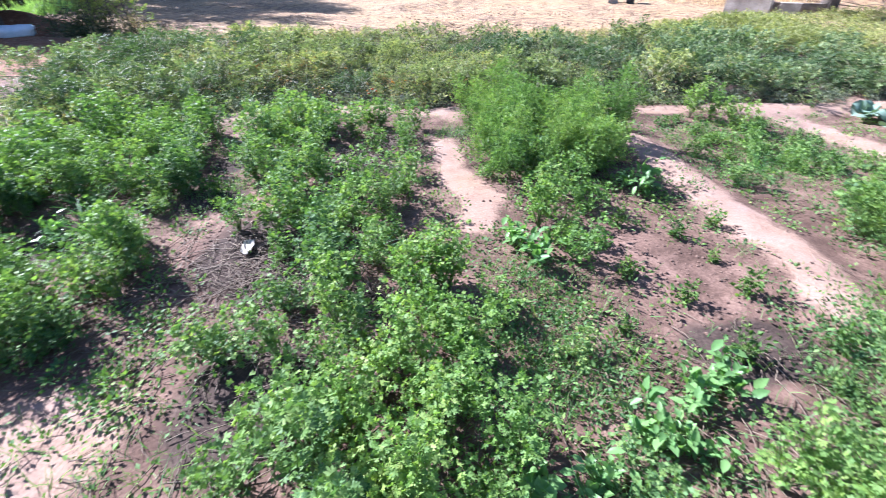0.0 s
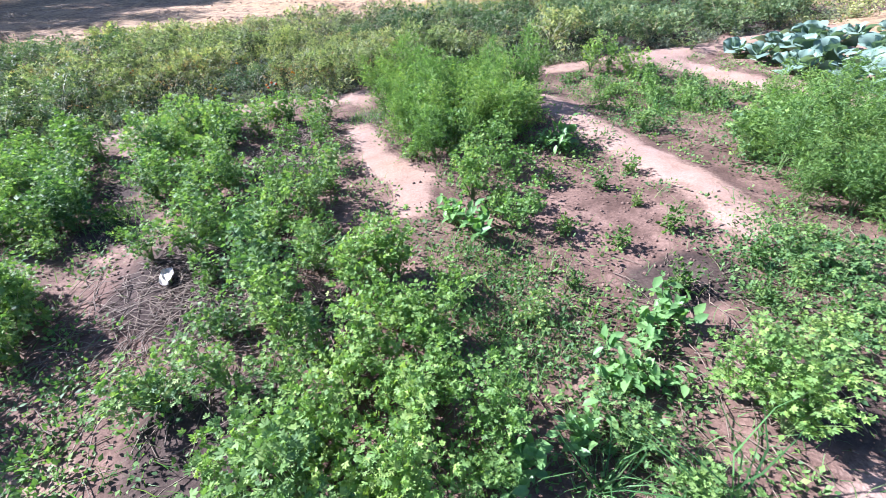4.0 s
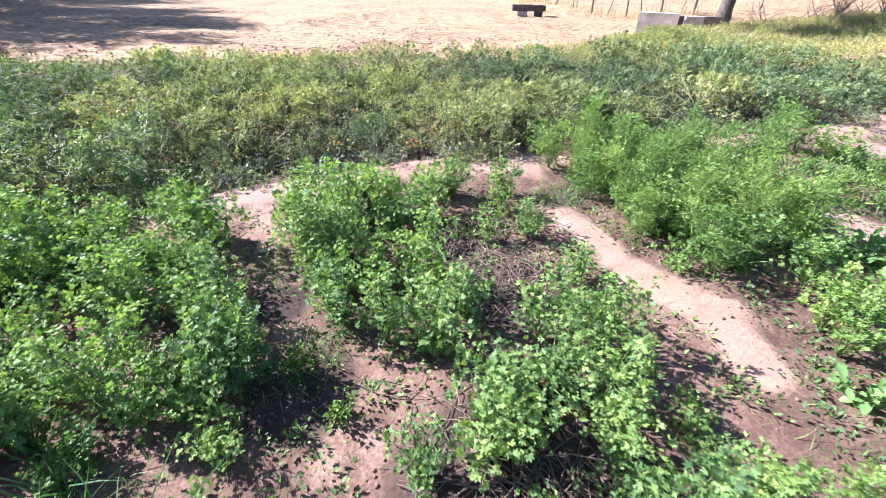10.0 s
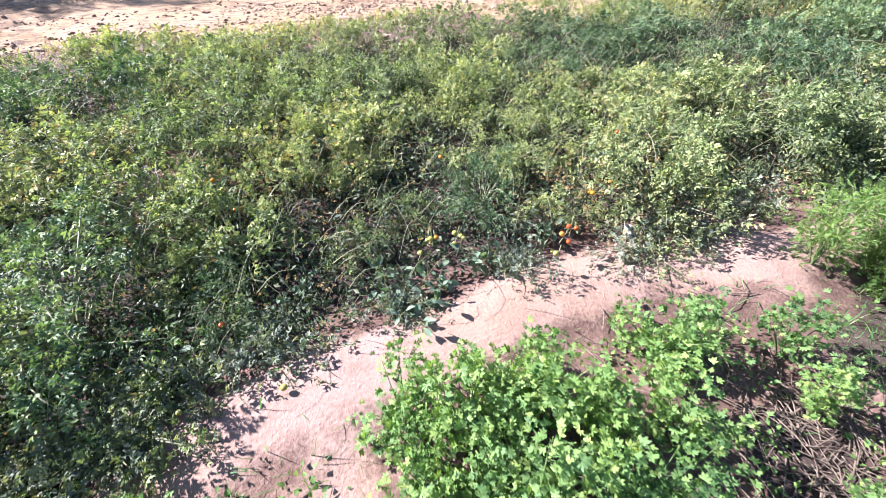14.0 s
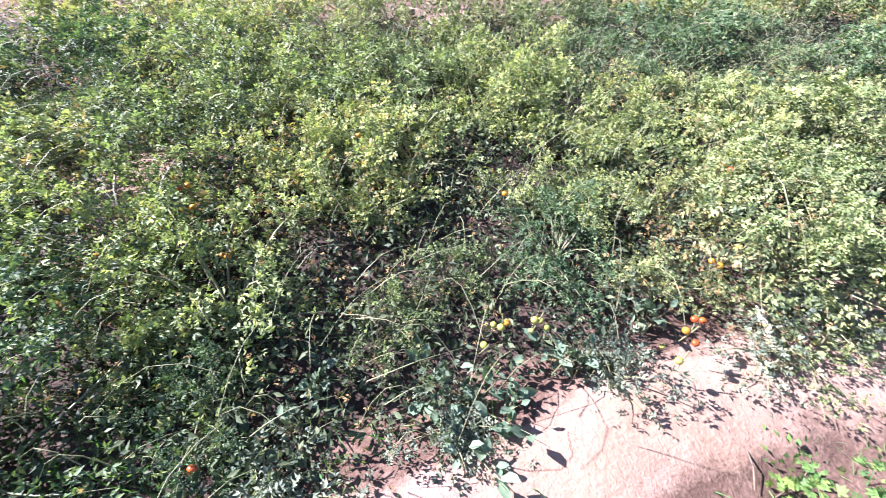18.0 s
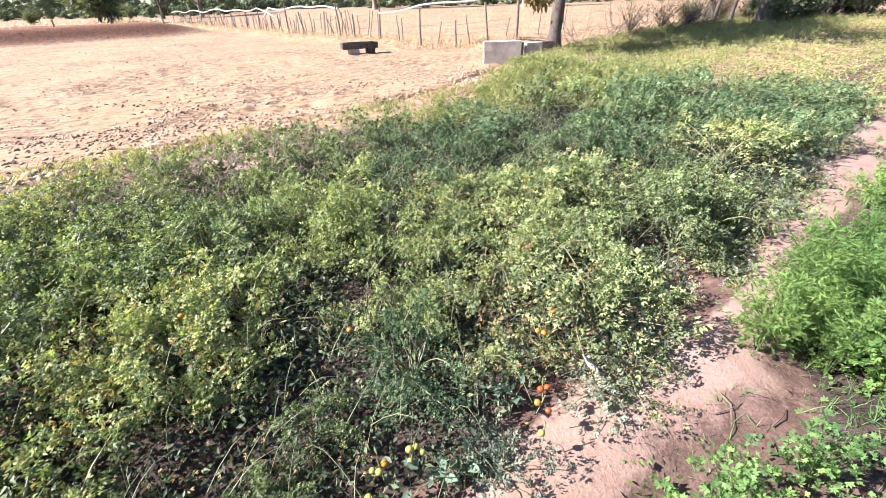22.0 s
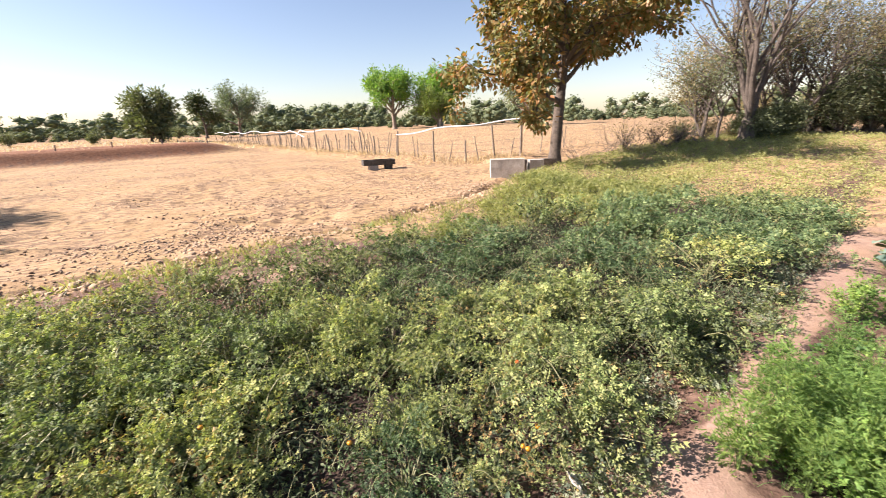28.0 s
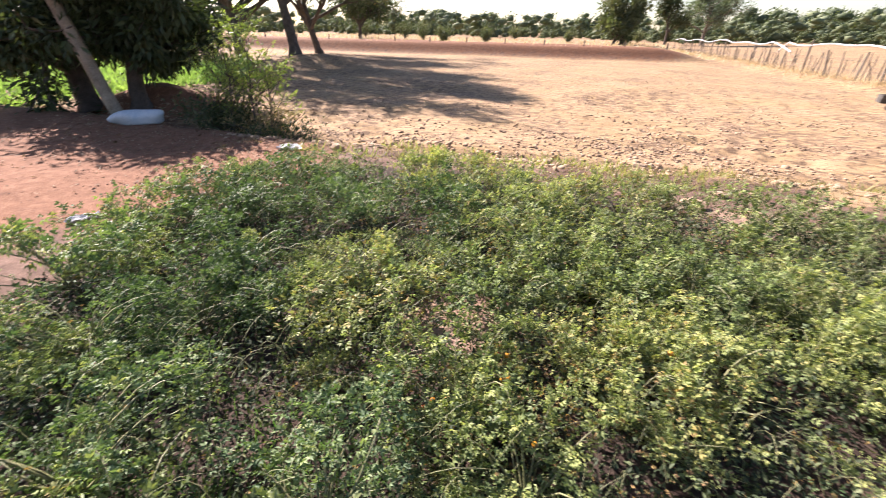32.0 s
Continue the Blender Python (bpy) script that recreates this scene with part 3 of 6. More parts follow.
# ---- leaf shapes ----
def pinnate():
    vs, fs = [], []
    for x, a, l, w in ((0.62, 0, 0.42, 0.13), (0.52, 58, 0.34, 0.11), (0.52, -58, 0.34, 0.11), (0.22, 70, 0.30, 0.10), (0.22, -70, 0.30, 0.10)):
        c, q, o = math.cos(radians(a)), math.sin(radians(a)), len(vs)
        for u, t, z in ((0, 0, 0), (0.45 * l, w, 0.05), (l, 0, -0.07), (0.45 * l, -w, 0.05)):
            vs.append((x + u * c - t * q, u * q + t * c, z - 0.25 * x * x))
        fs += [(o, o + 2, o + 1), (o, o + 3, o + 2)]
    return np.array(vs), np.array(fs)


PINNATE_V, PINNATE_F = pinnate()


def fan_leaf():
    """A finely cut coriander leaf: five narrow lobes on one stalk."""
    vs, fs = [(0.0, 0.0, 0.0)], []
    for a, l, z in ((-76, 0.66, 0.10), (-37, 0.92, -0.06), (0, 1.0, 0.08), (38, 0.9, -0.04), (75, 0.68, 0.12)):
        c, q, o = math.cos(radians(a)), math.sin(radians(a)), len(vs)
        for u, t, h in ((0.6, 0.17, 0.05), (1.0, 0.03, z), (0.66, -0.16, -0.02)):
            vs.append((u * l * c - t * q, u * l * q + t * c, h + z * 0.3))
        fs += [(0, o + 1, o), (0, o + 2, o + 1)]
    return np.array(vs), np.array(fs)


FAN_V, FAN_F = fan_leaf()


def tomato_leaf():
    """Five ovate leaflets along one drooping midrib."""
    vs = [(0, 0, 0), (0.24, 0, 0.0), (0.24, 0.02, 0.0), (0.56, 0, -0.06)]
    fs = [(0, 1, 2), (1, 3, 2)]
    for root, a, l, w in ((3, 0, 0.46, 0.13), (3, 58, 0.40, 0.11), (3, -58, 0.40, 0.11), (1, 72, 0.36, 0.10), (1, -72, 0.36, 0.10)):
        c, q, o = math.cos(radians(a)), math.sin(radians(a)), len(vs)
        x0, _, z0 = vs[root]
        for u, t, z in ((0.45, 1, 0.06), (1.0, 0, -0.10), (0.45, -1, 0.03)):
            vs.append((x0 + u * l * c - t * w * q, u * l * q + t * w * c, z0 + z - 0.12 * u * abs(q)))
        fs += [(root, o + 1, o), (root, o + 2, o + 1)]
    return np.array(vs), np.array(fs)


TOMATO_V, TOMATO_F = tomato_leaf()
POINT_V = np.array([(0, 0, 0), (0.42, 0.25, 0.09), (1.0, 0, -0.10), (0.42, -0.25, 0.09), (0.5, 0, 0)])
POINT_F = np.array([(0, 4, 1), (1, 4, 2), (2, 4, 3), (3, 4, 0)])
OVAL_V = np.array([(0, 0, 0), (0.35, 0.26, 0.09), (0.72, 0.20, 0.06), (1.0, 0, -0.10), (0.72, -0.20, 0.06), (0.35, -0.26, 0.09), (0.5, 0, 0.0)])
OVAL_F = np.array([(0, 6, 1), (1, 6, 2), (2, 6, 3), (3, 6, 4), (4, 6, 5), (5, 6, 0)])
SLIM_V = np.array([(0, 0, 0), (0.45, 0.16, 0.06), (1.0, 0, -0.05), (0.45, -0.16, 0.06)])
SLIM_F = np.array([(0, 2, 1), (0, 3, 2)])
THREAD_V = np.array([(0, 0.03, 0), (0, -0.03, 0), (1.0, 0.01, -0.1), (0.5, 0.28, 0.1), (0.55, -0.28, 0.12), (0.3, 0.0, 0.0)])
THREAD_F = np.array([(0, 1, 2), (5, 3, 2), (5, 4, 2)])
def plume():
    vs, fs = [(0, 0.012, 0), (0, -0.012, 0), (1.0, 0, -0.15)], [(0, 1, 2)]
    for k in range(4):
        x = 0.12 + 0.2 * k
        for side in (1, -1):
            o, l = len(vs), 0.42 - 0.06 * k
            vs += [(x, 0, -0.12 * x * x), (x + 0.6 * l, side * l * 0.35, 0.14 - 0.12 * x), (x + 0.95 * l, side * l * 0.85, 0.05 - 0.12 * x)]
            fs.append((o, o + 1, o + 2))
    return np.array(vs, float), np.array(fs)


PLUME_V, PLUME_F = plume()
BLADE_V = np.array([(0, 0.025, 0), (0, -0.025, 0), (0.5, 0.02, 0.0), (0.5, -0.02, 0.0), (0.85, 0.01, -0.12), (0.85, -0.01, -0.12), (1.0, 0, -0.24)])
BLADE_F = np.array([(0, 1, 2), (1, 3, 2), (2, 3, 4), (3, 5, 4), (4, 5, 6)])


def unit(n, up=0.0):
    v = rng.normal(size=(n, 3))
    v[:, 2] += up
    return v / np.linalg.norm(v, axis=1, keepdims=True)


def stems_of(count, radius, tall, lean, segs=5):
    """Curving stems from one root."""
    out = []
    for k in range(count):
        a, r = rng.uniform(0, 2 * math.pi), lean * math.sqrt(rng.uniform(0.02, 1))
        h = tall * rng.uniform(0.6, 1.0) * (1 - 0.35 * (r / max(lean, 1e-6)) ** 2)
        t = np.linspace(0, 1, segs)
        wob = rng.normal(0, 0.02 * tall, 2)
        out.append([(math.cos(a) * r * s ** 1.4 + wob[0] * math.sin(3 * s), math.sin(a) * r * s ** 1.4 + wob[1] * math.sin(3 * s), h * s - 0.02, radius * (1.15 - s)) for s in t])
    return out


def leafy(stems, per, low, out, size, tv, tf, up=0.6, droop=0.0):
    """Leaves along stems, from the share low of their length to the tip."""
    lines = np.array(stems)[:, :, :3]
    n = len(lines)
    t = rng.uniform(low, 1.0, (n, per)) ** 0.8 * (lines.shape[1] - 1.001)
    i = t.astype(int)
    f = (t - i)[..., None]
    k = np.arange(n)[:, None]
    base = (lines[k, i] * (1 - f) + lines[k, i + 1] * f).reshape(-1, 3)
    m = len(base)
    way = unit(m, 0.25 - droop)
    pos = base + way * rng.uniform(0.1, 1.0, (m, 1)) * out
    return spread(tv, tf, pos, way + unit(m) * 0.4, unit(m, up * 3), rng.uniform(0.6, 1.25, m) * size)


def sprays(stems, per, each, low, reach, size, tv, tf, up=0.6):
    """Leaves in small bunches at the ends of stalks that stand off the stems."""
    lines = np.array(stems)[:, :, :3]
    n = len(lines)
    t = rng.uniform(low, 1.0, (n, per)) ** 0.8 * (lines.shape[1] - 1.001)
    i = t.astype(int)
    f = (t - i)[..., None]
    k = np.arange(n)[:, None]
    base = (lines[k, i] * (1 - f) + lines[k, i + 1] * f).reshape(-1, 3)
    way = unit(len(base), 0.45)
    tip = base + way * rng.uniform(0.35, 1.0, (len(base), 1)) * reach
    pos, way = np.repeat(tip, each, axis=0), np.repeat(way, each, axis=0)
    m = len(pos)
    pos = pos + rng.normal(0, size * 0.55, (m, 3))
    return spread(tv, tf, pos, way + unit(m, 0.1) * 0.8, unit(m, up * 3), rng.uniform(0.6, 1.25, m) * size)


def make_plant(name, label, category, group, stems, stem_mat, leaves, leaf_mat, leaf_name="foliage"):
    ob = thing(name, label, category, group)
    v, f = tubes(stems, 3)
    piece("branching_stem", mesh_from("branching_stem", v, f, stem_mat), ob)
    v, f = leaves
    piece(leaf_name, mesh_from(leaf_name, v, f, leaf_mat), ob)
    return ob


def planted(proto, spots, size=(0.85, 1.2), sink=0.0, scale=lambda x, y: 1.0):
    """Copies of plants from a list of kinds over spots; the kinds themselves stand at the first spots."""
    kinds = list(proto)
    for n, (x, y) in enumerate(spots):
        z = float(ground_at(x, y)) - sink
        s = rng.uniform(*size) * scale(x, y)
        m = pose(x, y, z, rng.uniform(-5, 5), rng.uniform(-5, 5), rng.uniform(0, 360))
        if n < len(kinds):
            kinds[n].matrix_basis = m @ Matrix.Scale(s, 4)
        else:
            made = copy_thing(kinds[rng.integers(len(kinds))], m)
            made.scale = (s, s, s * rng.uniform(0.88, 1.12))


def fill(poly, gap, keep=lambda x, y: True, jitter=0.38):
    """Spots over an area, about gap apart."""
    xs, ys = [p[0] for p in poly], [p[1] for p in poly]
    out = []
    for a in np.arange(min(xs), max(xs), gap):
        for b in np.arange(min(ys), max(ys), gap):
            x, y = a + rng.uniform(-jitter, jitter) * gap, b + rng.uniform(-jitter, jitter) * gap
            if inside(x, y, poly) and keep(x, y):
                out.append((float(x), float(y)))
    rng.shuffle(out)
    return [tuple(p) for p in out]


def crown_of(name, parent, old, old_mat, young, top_mat):
    """One foliage mesh of full-grown leaves and paler ones: young herb shoots, sunlit-painted tomato tips."""
    v = np.concatenate([old[0], young[0]])
    f = np.concatenate([old[1], young[1] + len(old[0])])
    me = mesh_from(name, v, f, old_mat)
    me.materials.append(top_mat)
    which = np.zeros(len(me.polygons), np.int32)
    which[len(old[1]):] = 1
    me.polygons.foreach_set("material_index", which)
    return piece(name, me, parent)


# ---- herb beds ----
M_SHOOT = leaf_material("young_herb_leaf", [(0, (0.099, 0.1755, 0.054)), (0.5, (0.1575, 0.261, 0.072)), (1, (0.252, 0.3195, 0.081))], 0.55, 0.35, grey=0.03)


def herb(tall, lean, count, mat, label, leaf=0.028, per=36):
    st = stems_of(count, 0.004, tall, lean)
    ob = thing("coriander_plant", label, "herb plant", "herbs in the beds")
    v, f = tubes(st, 3)
    piece("branching_stem", mesh_from("branching_stem", v, f, M_STEM), ob)
    crown_of("foliage", ob, sprays(st, max(2, per // 5), 8, 0.15, 0.08, leaf * 0.62, FAN_V, FAN_F), mat, leafy(st, 10, 0.8, 0.05, leaf * 0.66, FAN_V, FAN_F, 0.9), M_SHOOT)
    return ob


def dill(tall, lean, count):
    st = stems_of(count, 0.004, tall, lean)
    ob = thing("dill_plant", "tall feathery bright green dill plant in the bed", "herb plant", "dill in the beds")
    v, f = tubes(st, 3)
    piece("branching_stem", mesh_from("branching_stem", v, f, M_STEM), ob)
    crown_of("foliage", ob, sprays(st, 11, 6, 0.12, 0.09, 0.043, PLUME_V, PLUME_F, 0.4), M_DILL, sprays(st, 4, 5, 0.8, 0.05, 0.042, PLUME_V, PLUME_F, 0.8), M_SHOOT)
    return ob


HERB_LABEL = "bushy green coriander plant with lobed leaves in the bed"
herbs = [herb(0.38, 0.15, 11, M_HERB, HERB_LABEL), herb(0.45, 0.14, 11, M_HERB, HERB_LABEL), herb(0.30, 0.18, 12, M_HERB, HERB_LABEL), herb(0.41, 0.12, 9, M_HERB, HERB_LABEL)]
LEFT_BED = [(-3.6, 3.2), (-2.6, 0.9), (-0.75, 1.0), (-0.45, 1.6), (-0.62, 2.3), (-0.82, 3.2), (-1.1, 4.1), (-1.25, 4.65), (-1.7, 4.62), (-2.2, 4.6), (-3.0, 4.1)]
gap_left = lambda x, y: not (-1.75 < x < -1.0 and 2.0 < y < 2.9)
MID_BED = [(-0.72, 4.92), (-0.8, 4.3), (-0.6, 3.6), (-0.25, 3.1), (0.25, 3.1), (0.3, 3.6), (0.12, 4.0), (0.22, 4.3), (0.40, 4.65), (0.48, 4.96)]
LOW_BED = [(0.95, 0.8), (0.92, 1.5), (1.05, 2.0), (1.3, 2.45), (1.62, 1.95), (1.75, 1.1), (1.5, 0.7)]
spots = fill(LEFT_BED, 0.20, lambda x, y: gap_left(x, y) and rng.random() < 0.95, 0.45) + fill(MID_BED, 0.21, lambda x, y: rng.random() < 0.9, 0.45)
spots += [(0.74, 4.47), (0.52, 4.1), (0.85, 4.72), (0.5, 2.95), (0.65, 2.78), (0.78, 3.1), (0.55, 3.22), (0.62, 2.6), (0.85, 2.9), (0.92, 3.3), (0.12, 2.66), (0.2, 2.78), (0.8, 4.1), (0.95, 3.6), (0.31, 1.5), (0.59, 1.52), (0.47, 1.88), (0.57, 2.25), (0.75, 1.2), (0.8, 1.75), (0.72, 2.0), (0.68, 0.95), (0.9, 2.3), (-0.15, 2.65), (0.02, 3.2), (0.95, 1.0), (1.1, 0.75), (0.82, 1.45), (0.98, 1.6), (1.25, 0.95)]
planted(herbs, spots, (0.75, 1.4))
lime = [herb(0.48, 0.15, 11, M_LIME, "yellowish green coriander bush with lobed leaves"), herb(0.36, 0.16, 11, M_LIME, "yellowish green coriander bush with lobed leaves")]
planted(lime, fill(LOW_BED, 0.22, jitter=0.5) + [(2.05, 2.65), (2.15, 2.45), (2.2, 3.3), (2.3, 3.05), (1.95, 2.85), (2.68, 0.92), (2.6, 1.08), (2.78, 1.0), (4.15, 5.25), (3.95, 5.3), (4.3, 4.95), (2.0, 3.0)])
dills = [dill(0.66, 0.17, 9), dill(0.55, 0.17, 9), dill(0.46, 0.17, 9), dill(0.60, 0.14, 8)]
DILL_BED = [(1.36, 5.14), (1.38, 4.85), (1.42, 4.2), (1.6, 3.6), (2.0, 3.35), (2.7, 3.7), (3.0, 4.4), (2.9, 5.22)]
RIGHT_BED = [(3.85, 2.3), (4.1, 1.5), (4.6, 1.3), (5.6, 1.55), (6.4, 2.1), (5.9, 2.7), (5.2, 3.5), (4.7, 3.6), (4.1, 3.1)]
planted(dills, fill(DILL_BED, 0.25) + fill(RIGHT_BED, 0.25), (0.7, 1.15))
planted([herb(0.38, 0.2, 12, M_LIME, "yellowish green coriander bush with lobed leaves", 0.032, 34), herb(0.30, 0.2, 12, M_HERB, HERB_LABEL, 0.032, 34)], fill(DILL_BED, 0.27) + fill(RIGHT_BED, 0.36), (0.7, 1.3))

# ---- sprawling tomato vines ----
def tomato_fruit(mat, r):
    bm = bmesh.new()
    bmesh.ops.create_uvsphere(bm, u_segments=10, v_segments=7, radius=r)
    for v in bm.verts:
        v.co.z *= 0.9
        if v.co.z > 0.6 * r:
            v.co.z -= 0.25 * (v.co.z - 0.6 * r)
    me = bpy.data.meshes.new("tomato")
    bm.to_mesh(me)
    bm.free()
    me.shade_smooth()
    me.materials.append(mat)
    return me


FRUIT = [tomato_fruit(M_RED, 0.0125), tomato_fruit(M_ORANGE, 0.0125), tomato_fruit(M_YELLOW, 0.0125)]


def vine(fruits, tall=0.33, wide=0.45, per=54, leaf=0.041, yellow=False, mat=None):
    st = []
    for k in range(24 if wide > 0.4 else 13):
        a, r, h = rng.uniform(0, 2 * math.pi), wide * rng.uniform(0.25, 1.1), tall * rng.uniform(0.4, 1.15)
        b = a + rng.normal(0, 0.5)
        st.append([(math.cos(a + (b - a) * s) * r * s, math.sin(a + (b - a) * s) * r * s, h * math.sin(math.pi * (0.12 + 0.55 * s)) - 0.05, 0.0045 * (1.2 - s)) for s in np.linspace(0, 1, 7)])
    label = "sprawling yellowing tomato plant with thin pale stems" if yellow else "sprawling dark green tomato plant with thin pale stems"
    ob = thing("tomato_plant", label, "tomato plant", "tomato patch")
    v, f = tubes(st, 3)
    piece("branching_stem", mesh_from("branching_stem", v, f, M_VINE), ob)
    tv, tf = TOMATO_V, TOMATO_F
    v1, f1 = leafy(st, int(per * 0.55), 0.5, 0.06, leaf, tv, tf, 0.3)
    v2, f2 = leafy(st, int(per * 0.25), 0.15, 0.06, leaf, tv, tf, 0.3)
    # pale leaves on the highest stems stand in for tips catching the sun
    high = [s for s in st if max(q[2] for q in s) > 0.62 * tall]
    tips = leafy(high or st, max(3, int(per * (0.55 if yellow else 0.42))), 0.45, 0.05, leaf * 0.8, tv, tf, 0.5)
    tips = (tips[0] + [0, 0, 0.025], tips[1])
    crown_of("foliage", ob, (np.concatenate([v1, v2]), np.concatenate([f1, f2 + len(v1)])), mat or (M_TOMATO_YELLOW if yellow else M_TOMATO), tips, {M_TOMATO_DEEP: M_TOMATO_DEEP, M_LIMEWEED: M_LIMEWEED, M_TOMATO_EDGE: M_TOMATO_EDGE, M_TOMATO_YELLOW: M_TOMATO_GOLD_LIT}.get(mat, M_TOMATO_TIP_LIT))
    for k in range(fruits):
        a, r = rng.uniform(0, 2 * math.pi), rng.uniform(0.1, wide)
        fr = piece("tomato", FRUIT[rng.integers(3)], ob, "small round ripening tomato")
        fr.location = (math.cos(a) * r, math.sin(a) * r, tall * rng.uniform(0.25, 0.75))
    return ob


def yellowing(x, y):
    """Whether a plant at that spot has begun to yellow."""
    zone = max(math.exp(-(((x + 0.2) / 2.3) ** 2 + ((y - 6.8) / 0.9) ** 2)), math.exp(-(((x + 2.2) / 2.0) ** 2 + ((y - 9.3) / 1.0) ** 2)), math.exp(-(((x - 3.0) / 1.3) ** 2 + ((y - 6.4) / 0.5) ** 2)), 0.9 * smooth(6.0, 8.5, x + 0.25 * (y - 8)), 0.6 * math.exp(-(((x - 5) / 2.5) ** 2 + ((y - 11.8) / 0.7) ** 2)))
    if x > 1.5:
        zone = max(zone, float(smooth(-0.3, 0.5, y - np.interp(x, [1.5, 3.4, 7.8, 9.0], [10.2, 9.4, 8.7, 6.6]))))
    return zone + 0.35 * (float(rough(x, y, 0.9, 44, 2)) - 0.5) * 2 + rng.normal(0, 0.16) > 0.42


bare_spots = [(-2.05, 6.9, 0.34), (0.35, 9.75, 0.32)]
clear = lambda x, y: all(math.hypot(x - a, y - b) > r for a, b, r in bare_spots)
hollow = lambda x, y: float(rough(x, y, 0.42, 61, 2)) < 0.385 and y < 9.5
NEAR_VINES = lambda x, y: clear(x, y) and x < 9 and not hollow(x, y)
EDGE = [(-2.4, 4.7), (-1.75, 5.08), (-1.3, 5.27), (-0.7, 5.37), (-0.1, 5.46), (0.5, 5.48), (1.0, 5.51), (1.6, 5.6), (2.4, 5.68), (3.7, 5.86), (5.9, 6.1), (9.0, 6.5)]
edge_spots = []
for (ax, ay), (bx, by) in zip(EDGE[:-1], EDGE[1:]):
    k = max(1, int(math.hypot(bx - ax, by - ay) / 0.34))
    edge_spots += [(ax + (bx - ax) * s / k + rng.normal(0, 0.04), ay + (by - ay) * s / k + rng.normal(0, 0.06)) for s in range(k)]
near_patch = lambda x, y: -4.5 < x < 3.2 and y < 8.3
close_spots = fill(VINES, 0.42, lambda x, y: NEAR_VINES(x, y) and near_patch(x, y) and to_line(x, y, EDGE) > 0.2)
other_spots = fill(VINES, 0.56, lambda x, y: NEAR_VINES(x, y) and not near_patch(x, y))


DEEP_BAND = [(0.7, 7.8), (1.8, 7.2), (3.5, 6.6), (5.3, 6.0), (9.0, 6.4), (7.8, 8.6), (3.4, 9.3), (1.5, 9.6)]


def deep(x, y):
    """Whether a plant at that spot is young and deep green."""
    zone = max(0.5 * smooth(-2.5, -3.4, x) * smooth(8.3, 7.4, y), 0.8 * math.exp(-(((x + 3.0) / 0.9) ** 2 + ((y - 5.8) / 0.8) ** 2)), math.exp(-(((x + 3.6) / 1.5) ** 2 + ((y - 8.4) / 0.8) ** 2)), 0.75 * math.exp(-(((x + 0.2) / 0.7) ** 2 + ((y - 5.95) / 0.3) ** 2)), 0.62 * math.exp(-(((x + 0.7) / 0.45) ** 2 + ((y - 5.85) / 0.3) ** 2)), 0.75 * math.exp(-(((x + 2.2) / 0.8) ** 2 + ((y - 5.5) / 0.6) ** 2)), 0.72 * float(inside(x, y, DEEP_BAND)))
    return zone + 0.3 * (float(rough(x, y, 0.8, 48, 2)) - 0.5) * 2 + rng.normal(0, 0.2) > 0.45


far_side = lambda x, y: x > 1.5 and y > float(np.interp(x, [1.5, 3.4, 7.8, 9.0], [10.2, 9.4, 8.7, 6.6])) + 0.5 * (float(rough(x, y, 0.9, 46, 2)) - 0.5)
tone_at = lambda p: 3 if far_side(*p) else 1 if yellowing(*p) and not deep(*p) else (2 if deep(*p) else 0)
close_tones, other_tones = [tone_at(p) for p in close_spots], [tone_at(p) for p in other_spots]
for tone in (0, 1, 2, 3):
    mat = (M_TOMATO, M_TOMATO_YELLOW, M_TOMATO_DEEP, M_LIMEWEED)[tone]
    if tone < 3:
        planted([vine(n, 0.36 if tone == 2 else 0.33, yellow=tone == 1, mat=mat) for n in (0, 0, 1, 0)], [p for p, k in zip(close_spots, close_tones) if k == tone], (0.5, 1.5))
    planted([vine(n, 0.22 if tone == 3 else 0.34, 0.5, 30, 0.056, tone in (1, 3), mat) for n in (0, 0, 1)], [p for p, k in zip(other_spots, other_tones) if k == tone], (0.65, 1.45), scale=lambda x, y: 1 - 0.42 * float(smooth(-3.0, -1.2, y - rim_y(x))) * (x < 5))
small_vines = [vine(1, 0.13, 0.26, 26, mat=M_TOMATO_EDGE), vine(0, 0.14, 0.28, 22, mat=M_TOMATO_EDGE), vine(0, 0.12, 0.3, 26, mat=M_TOMATO)]
planted(small_vines, edge_spots + [(-1.95, 4.78), (-1.8, 4.86), (-1.65, 4.95), (-1.5, 5.08), (-1.9, 4.95), (-1.7, 5.05), (-2.1, 4.75)] + [(x + rng.normal(0, 0.05), y - 0.03 + rng.normal(0, 0.03)) for x, y in edge_spots if x < 4.2], (0.7, 1.2))

# ---- low weeds, grass and litter on the plot ----
def on_ground(xy, lift=0.0):
    return np.column_stack([xy, height(xy[:, 0], xy[:, 1]) + lift])


def scattered(poly, count, keep=None):
    xs, ys = [p[0] for p in poly], [p[1] for p in poly]
    xy = np.column_stack([rng.uniform(min(xs), max(xs), count), rng.uniform(min(ys), max(ys), count)])
    ok = inside(xy[:, 0], xy[:, 1], poly)
    if keep is not None:
        ok &= keep(xy[:, 0], xy[:, 1])
    return xy[ok]


def stuff(name, v, f, mat, label, category):
    return tagged(new(name, mesh_from(name, v, f, mat)), label, category, kind="stuff")


